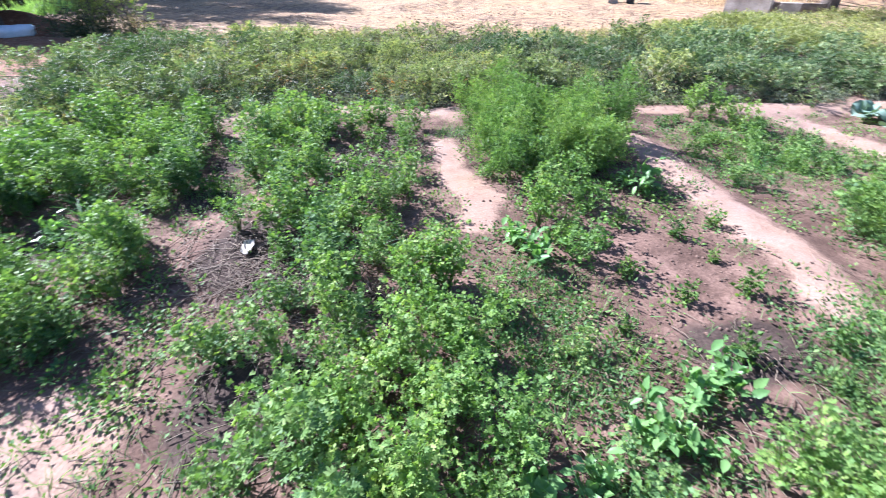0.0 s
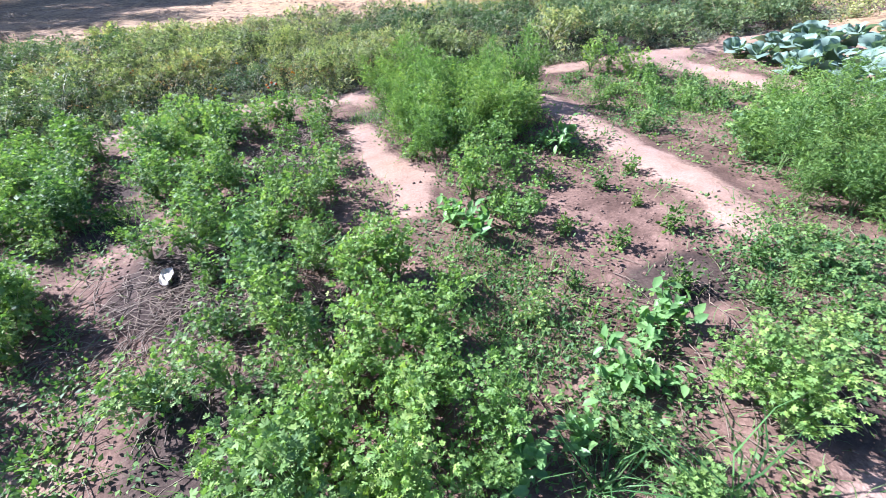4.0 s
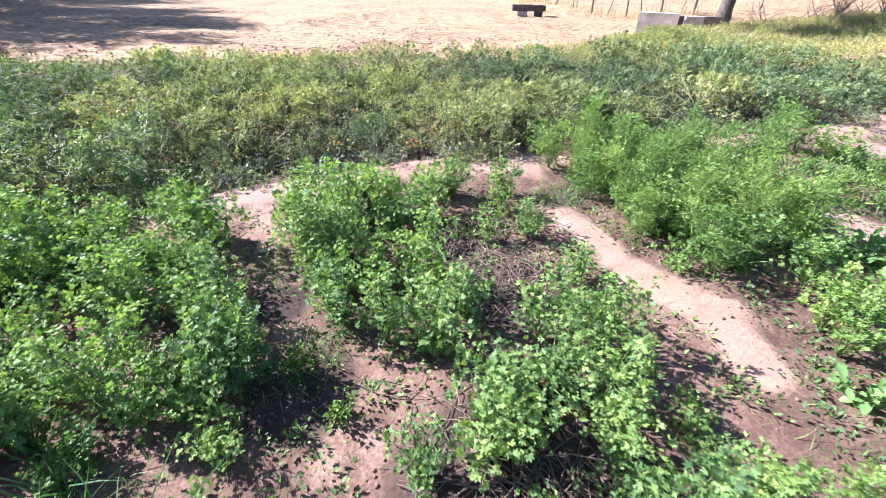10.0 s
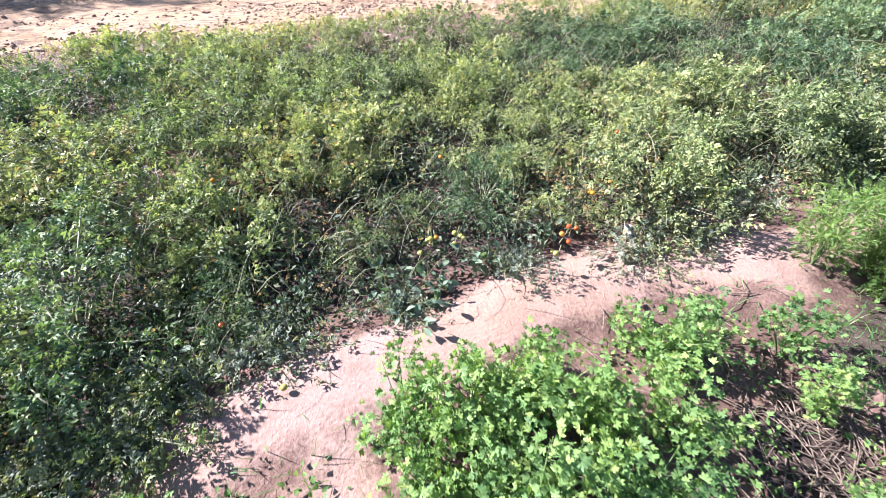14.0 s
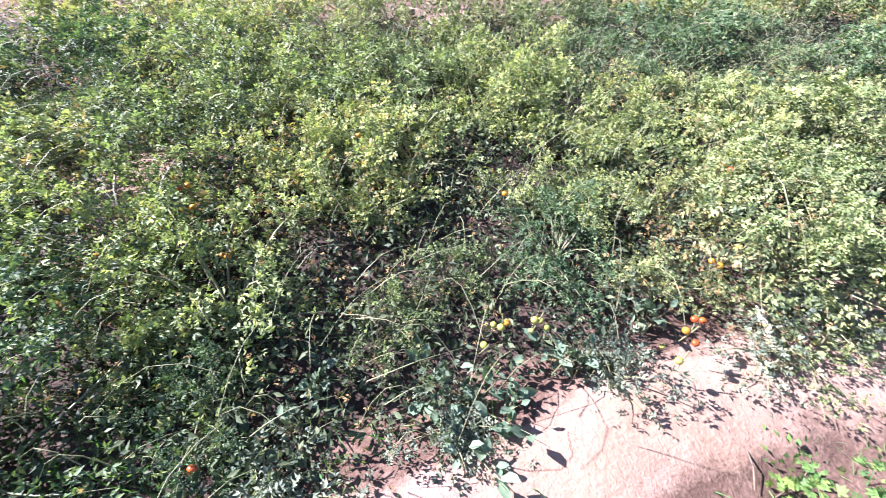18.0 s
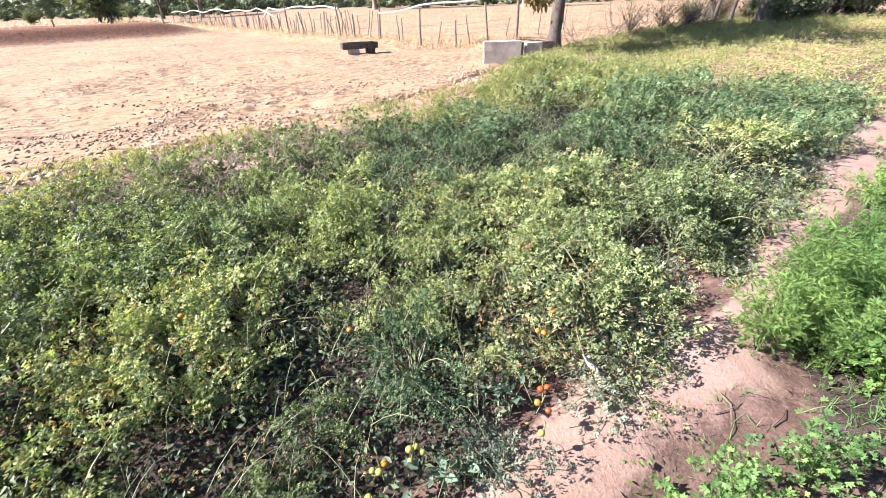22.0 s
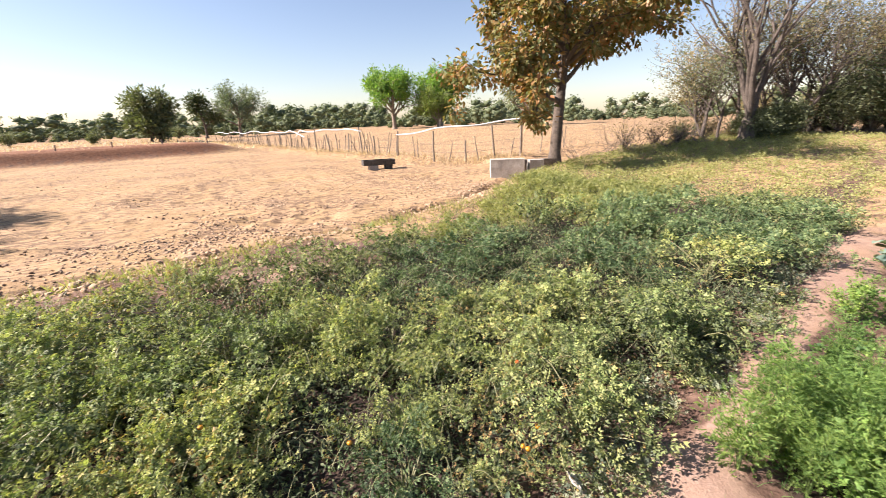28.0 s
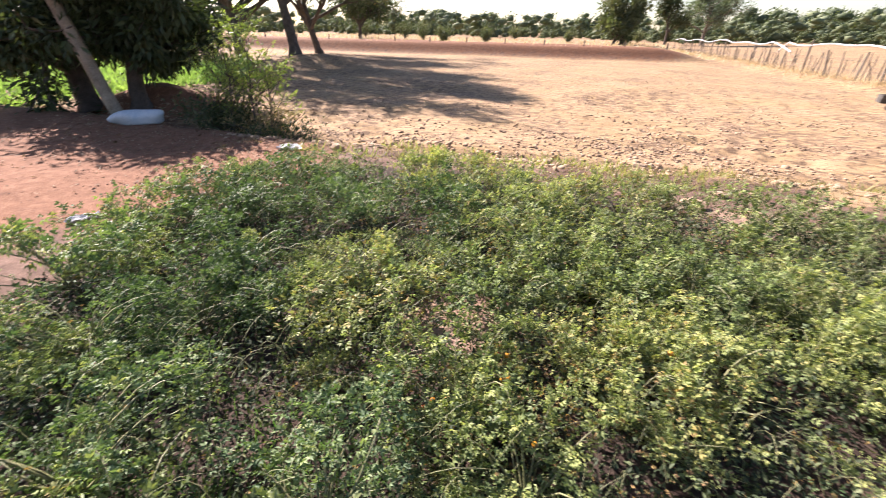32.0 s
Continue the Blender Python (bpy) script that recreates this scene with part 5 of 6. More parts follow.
for x, y, z, picks in ((-0.46, 5.60, 0.2, (2, 1, 2)), (-0.32, 5.58, 0.21, (2, 2, 2, 2)), (-0.52, 5.53, 0.14, (2,)), (0.24, 5.50, 0.18, (0, 0)), (0.19, 5.44, 0.15, (1, 0)), (0.43, 5.70, 0.24, (1, 1)), (0.61, 5.74, 0.24, (1,)),
                       (-1.45, 6.08, 0.22, (1, 1)), (-1.40, 5.33, 0.14, (0,)), (-1.66, 6.48, 0.26, (1, 0)), (-1.62, 6.35, 0.26, (1, 1)), (0.13, 5.38, 0.1, (2,)), (-0.3, 6.2, 0.3, (1,)), (-1.9, 6.1, 0.25, (1, 0)), (0.9, 6.2, 0.3, (0,)), (-0.9, 6.7, 0.32, (1,))):
    tomato_cluster(picks).matrix_basis = pose(x, y, float(height(x, y)) + z, 0, 0, 360 * rng.random())


def sprig():
    st = stems_of(5, 0.003, 0.17, 0.05)
    return make_plant("herb_seedling", "small young green herb seedling in bare soil", "seedling", "herb seedlings", st, M_STEM, leafy(st, 26, 0.1, 0.035, 0.03, THREAD_V, THREAD_F, 0.3), M_DILL)


planted([sprig(), sprig()], [(2.26, 1.85), (2.66, 2.1), (3.02, 2.17), (2.98, 2.47), (3.25, 1.76), (2.4, 2.3), (2.85, 2.75), (3.1, 1.5), (2.75, 1.7), (-0.42, 2.95), (-0.62, 3.2), (2.5, 2.9), (3.15, 2.9)], (0.8, 1.4))
celery = [herb(0.26, 0.18, 9, M_HERB, HERB_LABEL)]
planted(celery, fill([(1.7, 0.8), (1.8, 2.6), (2.6, 1.3), (2.5, 0.7)], 0.3, lambda x, y: rng.random() < 0.5) + fill([(3.5, 5.3), (3.55, 3.9), (4.6, 3.8), (5.0, 4.6), (4.7, 5.4)], 0.34, lambda x, y: rng.random() < 0.75) + [(3.45, 1.75), (3.6, 1.6), (3.35, 1.6), (3.7, 1.85), (3.55, 1.35), (3.05, 1.15), (3.2, 1.05), (2.95, 1.3), (3.1, 1.5), (3.3, 1.25), (3.7, 3.6), (4.3, 3.9), (4.6, 4.4), (4.9, 4.0), (3.9, 4.5), (4.4, 4.8), (0.95, 2.6), (0.75, 2.75), (0.3, 2.35), (1.05, 2.3), (0.55, 2.45), (0.25, 2.75)], (0.5, 1.15))


def tuft(count, tall):
    a = rng.uniform(0, 2 * math.pi, count)
    way = np.column_stack([np.cos(a) * 0.8, np.sin(a) * 0.8, rng.uniform(0.5, 1.6, count)])
    pos = np.column_stack([rng.normal(0, 0.02, (count, 2)), np.full(count, -0.01)])
    v, f = spread(BLADE_V * [1, 0.45, 2.2], BLADE_F, pos, way, unit(count, 2), rng.uniform(0.5, 1.1, count) * tall * 0.9)
    ob = tagged(new("grass_tuft", mesh_from("grass_tuft", v, f, M_GRASS)), "arching tuft of long green grass among herbs", "grass tuft", "grass tufts")
    return ob


planted([tuft(34, 0.36), tuft(26, 0.28)], [(0.85, 2.4), (-1.3, 2.62), (-1.38, 2.8), (1.95, 0.85), (2.3, 0.72), (1.1, 2.15), (-1.1, 2.5), (-2.3, 6.3), (-3.1, 5.4), (-3.4, 6.1), (-2.6, 5.5), (0.5, 0.75), (4.0, 3.9), (-0.35, 4.55), (-2.0, 8.4), (-3.6, 7.6), (-4.2, 9.3), (2.0, 10.2), (-0.9, 10.2)], (0.8, 1.3))

# ---- hose, tag and scraps ----
hose_pts = [(6.8, 0.35), (5.6, 0.72), (4.9, 0.80), (4.14, 0.75), (3.68, 0.70), (3.29, 0.62), (2.99, 0.54), (2.75, 0.46), (2.5, 0.28), (2.3, -0.1), (2.2, -0.7)]
fine = []
for (ax, ay), (bx, by) in zip(hose_pts[:-1], hose_pts[1:]):
    for s in np.linspace(0, 1, 6)[:-1]:
        fine.append((ax + (bx - ax) * s, ay + (by - ay) * s))
line = [(x, y, float(height(x, y)) + 0.013, 0.016) for x, y in fine]
for _ in range(2):
    line = [line[0]] + [tuple((np.array(line[k - 1]) + 2 * np.array(line[k]) + np.array(line[k + 1])) / 4) for k in range(1, len(line) - 1)] + [line[-1]]
v, f = tubes(line and [line], 12)
tagged(new("garden_hose", mesh_from("garden_hose", v, f, M_HOSE, True)), "thick turquoise plastic water hose lying on bare soil", "hose")


def scrap(name, label, category, x, y, w, l, turn, mat=None, lift=0.012, curl=0.35, tilt=0):
    bm = bmesh.new()
    bmesh.ops.create_grid(bm, x_segments=6, y_segments=6, size=0.5)
    for vert in bm.verts:
        u, t = vert.co.x * 2, vert.co.y * 2
        r = 1 - 0.12 * abs(u * t)
        vert.co = Vector((u * l / 2 * r, t * w / 2 * r * (1 - 0.35 * u * u), curl * w * (t * t + 0.4 * u * u) * 0.5 + 0.22 * w * noise.noise(Vector((u * 2.2, t * 2.2, x * 3)))))
    geom = bmesh.ops.solidify(bm, geom=bm.faces[:], thickness=0.004)
    me = bpy.data.meshes.new(name)
    bm.to_mesh(me)
    bm.free()
    me.materials.append(mat or M_WHITE)
    ob = tagged(new(name, me), label, category)
    ob.matrix_basis = pose(x, y, float(height(x, y)) + lift, tilt, 0, turn)
    return ob


scrap("dry_leaf", "pale curled dead leaf lying on dark soil", "leaf", 0.04, 2.39, 0.075, 0.16, 100, M_PALELEAF, 0.03)
scrap("dry_leaf", "pale withered leaf at the edge of the path", "leaf", 0.59, 5.5, 0.09, 0.13, 70, M_PALELEAF, 0.08, 0.2, 40)
scrap("dry_leaf", "bleached dead leaf on the soil", "leaf", -0.9, 4.19, 0.04, 0.07, 10, M_PALELEAF)
scrap("plastic_scrap", "crumpled white plastic scrap on the ground", "litter", -5.38, 8.05, 0.2, 0.3, 30, None, 0.012, 0.2)
scrap("plastic_scrap", "crumpled white plastic scrap on the ground", "litter", -5.98, 7.25, 0.18, 0.3, 60, None, 0.012, 0.2)
scrap("plastic_scrap", "flat pale scrap of sacking on red soil", "litter", -5.9, 10.3, 0.28, 0.42, 10, None, 0.03, 0.2)
scrap("plastic_scrap", "small blue plastic sheet among the plants", "litter", -3.25, 3.9, 0.25, 0.35, 20, M_BLUE, 0.05, 0.3)
tag = thing("plant_tag", "small white plant tag stuck in the soil", "plant tag", at=(3.42, 0.93, float(height(3.42, 0.93))))
bm = bmesh.new()
bmesh.ops.create_cube(bm, size=1, matrix=Matrix.Diagonal((0.04, 0.004, 0.085, 1)))
bmesh.ops.bevel(bm, geom=bm.edges[:], offset=0.0012, segments=1)
plate = part("plate", bm, M_WHITE, tag)
plate.matrix_local = pose(0, 0, 0.055, -18, 0, 25)
for k in range(3):
    bm = bmesh.new()
    bmesh.ops.create_cube(bm, size=1, matrix=Matrix.Diagonal((0.024, 0.001, 0.004, 1)))
    bar = part("print_bar", bm, M_BARK_DARK, plate, "dark unreadable print")
    bar.location = (0, -0.0026, 0.02 - 0.014 * k)


def stone(x, y, r, seed, mat, label, flat=0.5):
    bm = blob(r, seed, flat, 2, 0.28)
    me = bpy.data.meshes.new("stone")
    bm.to_mesh(me)
    bm.free()
    me.materials.append(mat)
    ob = tagged(new("stone", me), label, "stone", "stones at the plot's edge")
    ob.matrix_basis = pose(x, y, float(height(x, y)) + r * flat * 0.4, 0, 0, seed * 50)


for k, (x, y, r) in enumerate([(-0.18, 10.05, 0.17), (0.56, 9.72, 0.10), (0.28, 9.45, 0.09), (0.17, 10.5, 0.12), (1.28, 10.5, 0.11), (-0.66, 12.0, 0.16), (-4.68, 12.0, 0.2), (-4.2, 12.05, 0.18), (-5.2, 10.6, 0.15), (2.0, 12.1, 0.13), (-2.4, 11.6, 0.14)]):
    stone(x, y, r * 0.75, k + 1, M_CLOD if k < 5 else M_CLOD, "pale angular stone lying on bare ground" if k < 5 else "brown lump of earth at the field's edge")

# ---- trees ----
def branch_line(p, d, length, r0, r1, bend, segs=6):
    out, q, w = [], np.array(p, float), np.array(d, float)
    w /= np.linalg.norm(w)
    for k in range(segs + 1):
        s = k / segs
        out.append((*q, r0 + (r1 - r0) * s))
        w = w + rng.normal(0, bend, 3) + np.array([0, 0, bend * 0.3])
        w /= np.linalg.norm(w)
        q = q + w * length / segs
    return out, w


def grow(p, d, length, r, depth, spread_, forks, bend, out):
    line, w = branch_line(p, d, length, r, r * 0.55, bend)
    out.append((depth, line))
    if depth == 0:
        return
    for k in range(forks):
        at = line[rng.integers(3, len(line))] if k else line[-1]
        side = rng.normal(size=3)
        side[2] *= 0.5
        way = w * (1.2 - 0.2 * spread_) + side / np.linalg.norm(side) * spread_
        grow(at[:3], way, length * rng.uniform(0.6, 0.82), max(at[3] * 0.72, 0.006), depth - 1, spread_, forks, bend, out)


def tree(name, label, x, y, trunk_h, lean, r, limbs, limb_l, depth, spread_, leaf_n, leaf_s, leaf_out, bark, leaf_mat, droop=0.0, tv=SLIM_V, tf=SLIM_F, rise=0.7, group="", category="tree", bend=0.09, low=0.05):
    """A tapered trunk, limbs that fork, and a crown of single leaves round the twigs."""
    z = float(height(x, y)) - 0.08
    ob = thing(name, label, category, group, at=(x, y, z))
    trunk, w = branch_line((0, 0, 0), (lean[0], lean[1], 1), trunk_h, r, r * 0.62, bend * 0.5, 8)
    trunk[0] = (*trunk[0][:3], r * 1.45)
    v, f = tubes([trunk], 10)
    piece("trunk", mesh_from("trunk", v, f, bark, True), ob)
    twigs = []
    for k in range(limbs):
        got = []
        a = k * 2.4 + rng.uniform(-0.4, 0.4)
        at = trunk[-1] if k < 3 else trunk[-1 - int(rng.integers(0, 5))]
        grow(at[:3], (math.cos(a), math.sin(a), rise + rng.uniform(-0.2, 0.5) + (1.2 if k < 3 and rise > 0.5 else 0)), limb_l * rng.uniform(0.75, 1.15), at[3] * 0.62, depth, spread_, 3, bend, got)
        v, f = tubes([l for _, l in got], 5)
        piece("limb", mesh_from("limb", v, f, bark, True), ob)
        twigs += [l for dep, l in got if dep <= 1]
    if leaf_n:
        lines = np.array(twigs)[:, :, :3]
        per = max(1, leaf_n // len(lines))
        v, f = leafy([list(map(tuple, np.column_stack([l, np.zeros(len(l))]))) for l in lines], per, low, leaf_out, leaf_s, tv, tf, 0.5, droop)
        piece("crown", mesh_from("crown", v, f, leaf_mat), ob)
    return ob


teak = tree("teak_tree", "tree with grey trunk and drooping rusty brown-green leaves", 12.35, 16.1, 5.0, (-0.03, 0.02), 0.23, 16, 2.2, 2, 0.95, 24000, 0.20, 0.55, M_BARK_TEAK, M_TREE_RUST, 1.1, OVAL_V, OVAL_F, rise=0.35, bend=0.07, low=0.08)
teak.rotation_euler = (0, 0, math.pi)
tree("bare_tree", "wide multi-stemmed tree with nearly leafless branches", 21.4, 13.0, 1.1, (0.03, 0), 0.36, 7, 4.0, 2, 0.5, 700, 0.10, 0.6, M_BARK_GREY, M_SCRUB, 0.2, rise=2.3)
tree("shade_tree", "large dark dense shade tree with two leaning trunks", -13.4, 12.3, 2.0, (-0.34, 0.08), 0.27, 15, 1.45, 2, 1.1, 22000, 0.22, 0.5, M_BARK_GREY, M_TREE_DARK, 1.0, rise=0.3)
tree("shade_tree", "dark shade tree with drooping foliage beside a pole", -11.9, 12.5, 1.9, (-0.10, 0.1), 0.2, 15, 1.35, 2, 1.1, 20000, 0.22, 0.5, M_BARK_GREY, M_TREE_DARK, 1.0, rise=0.3)
tree("field_tree", "tall dark tree with thin upright trunk by the field", -17.9, 26.6, 4.0, (-0.12, 0), 0.30, 12, 4.3, 2, 0.95, 24000, 0.30, 0.7, M_BARK_DARK, M_TREE_DARK, 0.3, low=0.3)
tree("field_tree", "tall dark tree with a leaning trunk and open crown", -22.6, 27.6, 3.6, (-0.25, 0), 0.32, 12, 4.2, 2, 0.95, 24000, 0.30, 0.7, M_BARK_DARK, M_TREE_DARK, 0.3, low=0.3)
tree("field_tree", "leaning dark tree standing on the earth bank", -23.9, 37.7, 3.8, (-0.22, 0), 0.30, 12, 4.4, 2, 0.95, 18000, 0.34, 0.8, M_BARK_DARK, M_TREE_DARK, 0.3, low=0.3)
tree("field_tree", "round dark green tree beyond the field", -40.5, 74, 2.4, (0.03, 0), 0.34, 10, 3.6, 2, 0.9, 6500, 0.62, 1.1, M_BARK_DARK, M_TREE_DARK, 0.2)
# these two wear the paler leaf colour in place of distance haze
tree("pine_tree", "dark tree with a tall irregular crown at the field's corner", 0.6, 86, 4.6, (0.0, 0), 0.3, 10, 2.0, 2, 0.9, 2600, 0.75, 0.8, M_BARK_DARK, M_TREE_FAR, 0.1, rise=0.5, low=0.4)
tree("pine_tree", "low dark bushy tree at the field's corner", -0.6, 85, 1.4, (0.0, 0), 0.25, 10, 1.9, 2, 0.8, 5000, 0.75, 1.0, M_BARK_DARK, M_TREE_FAR, 0.1, rise=0.7)
tree("airy_tree", "tall airy grey-green tree behind the fence", 16.5, 112, 4.6, (0.0, 0), 0.36, 12, 3.6, 2, 0.85, 7000, 0.6, 1.3, M_BARK, M_TREE_PALE, 0.1, low=0.3)
tree("airy_tree", "slim dark tree beside the fence's far end", 9.5, 110, 4.6, (0.0, 0), 0.28, 8, 2.1, 2, 0.8, 2000, 0.8, 0.9, M_BARK_DARK, M_TREE_DARK, 0.1, low=0.3)
tree("green_tree", "fresh green rounded tree behind the dry field", 36.4, 75, 4.4, (0.02, 0), 0.40, 16, 3.3, 2, 0.85, 11000, 0.58, 1.0, M_BARK, M_TREE_GREEN, 0.1, rise=0.9)
tree("green_tree", "tall fresh green tree with upright crown", 46.5, 75, 5.2, (0.02, 0), 0.36, 16, 3.1, 2, 0.75, 10000, 0.58, 0.9, M_BARK, M_TREE_GREEN, 0.1, rise=1.1)
tree("green_tree", "small bright yellow-green tree behind the fence", 42.5, 70, 1.6, (0.02, 0), 0.26, 9, 2.6, 2, 0.8, 6000, 0.5, 0.8, M_BARK, M_BAMBOO, 0.1, rise=0.9)
for x, y, h in ((38.5, 4.4, 5.6), (38.8, 2.6, 5.2)):
    tree("pale_tree", "tall slender tree with pale smooth trunk", x, y, h, (0.02, -0.08), 0.26, 13, 2.4, 2, 0.8, 11000, 0.24, 0.7, M_BARK_PALE, M_TREE_FAR, 0.6, rise=0.5)
tree("fence_tree", "half-bare brown tree behind the dry field", 48, 53, 3.0, (0.15, 0), 0.36, 9, 3.2, 2, 0.9, 6000, 0.42, 0.8, M_BARK, M_TREE_FAR, 0.3)


def shrub(name, label, x, y, tall, wide, stems, leaf_n, leaf_s, mat, bark, category="bush", group="", tv=SLIM_V, tf=SLIM_F):
    z = float(height(x, y)) - 0.05
    ob = thing(name, label, category, group, at=(x, y, z))
    st = stems_of(stems, 0.012 + 0.004 * tall, tall, wide, 7)
    v, f = tubes(st, 4)
    piece("branching_stem", mesh_from("branching_stem", v, f, bark), ob)
    v, f = leafy(st, max(1, leaf_n // stems), 0.25, 0.18 * wide + 0.1, leaf_s, tv, tf, 0.4)
    piece("foliage", mesh_from("foliage", v, f, mat), ob)
    return ob


FROND_V = PINNATE_V * [1, 0.9, 1]
for x, y, h in ((-8.0, 11.9, 1.7), (-8.5, 11.8, 1.3), (-7.6, 12.0, 1.1), (-8.9, 12.1, 1.0)):
    tree("young_tree", "slim young tree with feathery bright yellow-green leaves", x, y, h, (0.05, 0.05), 0.022, 12, 0.55, 1, 0.8, 420, 0.12, 0.12, M_BARK_GREY, M_BAMBOO, 0.3, FROND_V, PINNATE_F, rise=0.6, group="young trees at the field's corner")
shrub("young_shrub", "low dark bushy undergrowth by the field", -8.9, 12.0, 1.1, 1.0, 30, 3400, 0.10, M_TREE_DARK, M_BARK_DARK)
shrub("young_shrub", "low tangled dry undergrowth below young trees", -7.6, 11.9, 0.9, 0.9, 30, 1300, 0.09, M_SCRUB, M_BARK_DARK)
shrub("young_shrub", "dark heap of brushwood and weeds below young trees", -6.9, 11.5, 0.45, 1.0, 30, 1100, 0.08, M_TREE_DARK, M_BARK_DARK)
r3 = np.random.default_rng(3)
THICKET = "thicket beside the plot"
for k in range(24):
    s = k / 23
    x, y = 20.6 + 9.6 * s + r3.normal(0, 0.5) + 1.1 * (k % 3), 15.6 - 6.2 * s + r3.normal(0, 0.5) + 0.8 * (k % 3)
    tall = 2.6 + 4.4 * math.sin(math.pi * min(1, 0.10 + 0.72 * s)) * r3.uniform(0.75, 1.15)
    mat = (M_TREE_FAR, M_SCRUB, M_SCRUB, M_TREE_FAR, M_SCRUB)[k % 5]
    tree("thicket_tree", "tangled half-dry small tree in the thicket", x, y, tall * 0.38, (r3.normal(0, 0.15), r3.normal(0, 0.15)), 0.03 + 0.012 * tall, 7, tall * 0.33, 2, 0.85, 1500, 0.15, 0.5, M_BARK_GREY, mat, 0.2, rise=1.0, group=THICKET)
for k in range(20):
    s = k / 19
    x, y = 20.0 + 9.8 * s + r3.normal(0, 0.4) + 1.4, 16.0 - 6.4 * s + r3.normal(0, 0.4)
    tall = r3.uniform(0.9, 2.0)
    shrub("thicket_shrub", "tangled half-dry shrub with thin branches", x, y, tall, tall * 0.6, 30, 900, 0.10, (M_TREE_FAR, M_SCRUB, M_SCRUB)[k % 3], M_BARK_GREY, group=THICKET)
for x, y, h, w in ((25.6, 10.9, 3.0, 1.4), (26.4, 10.0, 3.9, 1.7), (27.2, 9.2, 3.4, 1.5), (23.4, 12.4, 1.9, 1.1), (22.0, 13.0, 1.5, 1.0)):
    shrub("thicket_shrub", "dense dark green leafy bush in the thicket", x, y, h, w, 44, 7000, 0.15, M_TREE_DARK if 26 < x < 27 else M_TREE_FAR, M_BARK_GREY, group=THICKET)
for x, y, h, w in ((29.5, 8.2, 2.4, 1.3), (31.5, 7.6, 3.2, 1.5), (34.0, 6.6, 2.6, 1.4), (36.4, 5.4, 2.0, 1.2)):
    shrub("thicket_shrub", "loose yellow-green leafy bush beyond the cabbages", x, y, h, w, 36, 4200, 0.15, M_TREE_FAR, M_BARK_GREY, group=THICKET)
for x, y, h in ((36.5, 10.6, 2.6), (39.0, 9.6, 2.8), (41.0, 8.4, 2.4), (43.5, 7.0, 2.4)):
    tree("thicket_tree", "rusty brown half-dry tree with a rounded crown", x, y, h, (r3.normal(0, 0.06), r3.normal(0, 0.06)), 0.14, 10, 2.2, 2, 0.8, 6000, 0.2, 0.5, M_BARK_GREY, M_TREE_RUST, 0.2, rise=0.9, group=THICKET, low=0.2)
for x, y in ((17.4, 16.4), (18.6, 15.7), (19.6, 15.1)):
    shrub("thicket_shrub", "sparse half-dry shrub with thin branches and few leaves", x, y, 1.7, 0.8, 18, 350, 0.10, M_SCRUB, M_BARK_GREY, group=THICKET)
for k in range(26):
    x, y = 46 + 16 * r3.random(), 26 - 34 * r3.random()
    tall = r3.uniform(2.4, 4.2)
    shrub("thicket_shrub", "tall half-dry bush in the far hedge", x, y, tall, tall * 0.5, 26, 2600, 0.28, (M_SCRUB, M_TREE_FAR, M_WOODS_HAZED)[k % 3], M_BARK_GREY, group="bushes in the far hedge")
for x, y in ((16.6, 16.4), (17.3, 15.6), (18.6, 15.0), (19.6, 14.4), (15.8, 17.6)):
    heap = thing("brush_pile", "heap of dry leafless twigs at the thicket's edge", "brush", "brush heaps", at=(x, y, float(height(x, y)) - 0.03))
    for k in range(16):
        a, l, h = r3.uniform(0, 2 * math.pi), r3.uniform(0.5, 1.3), r3.uniform(0.1, 1.1)
        line, _ = branch_line((r3.normal(0, 0.3), r3.normal(0, 0.3), 0), (math.cos(a) * l, math.sin(a) * l, h), 1.2 + h * 0.4, 0.014, 0.004, 0.16)
        fork, _ = branch_line(line[3][:3], (math.cos(a + 0.8), math.sin(a + 0.8), h), 0.5, 0.008, 0.003, 0.16)
        v, f = tubes([line, fork], 4)
        piece("twig", mesh_from("twig", v, f, M_BARK), heap)

# woods on the horizon
bm = bmesh.new()
bmesh.ops.create_icosphere(bm, subdivisions=1, radius=1)
bm.verts.ensure_lookup_table()
ICO_V, ICO_F = np.array([q.co[:] for q in bm.verts]), np.array([[q.index for q in g.verts] for g in bm.faces])
bm.free()
lines_v, lines_f, off = [], [], 0
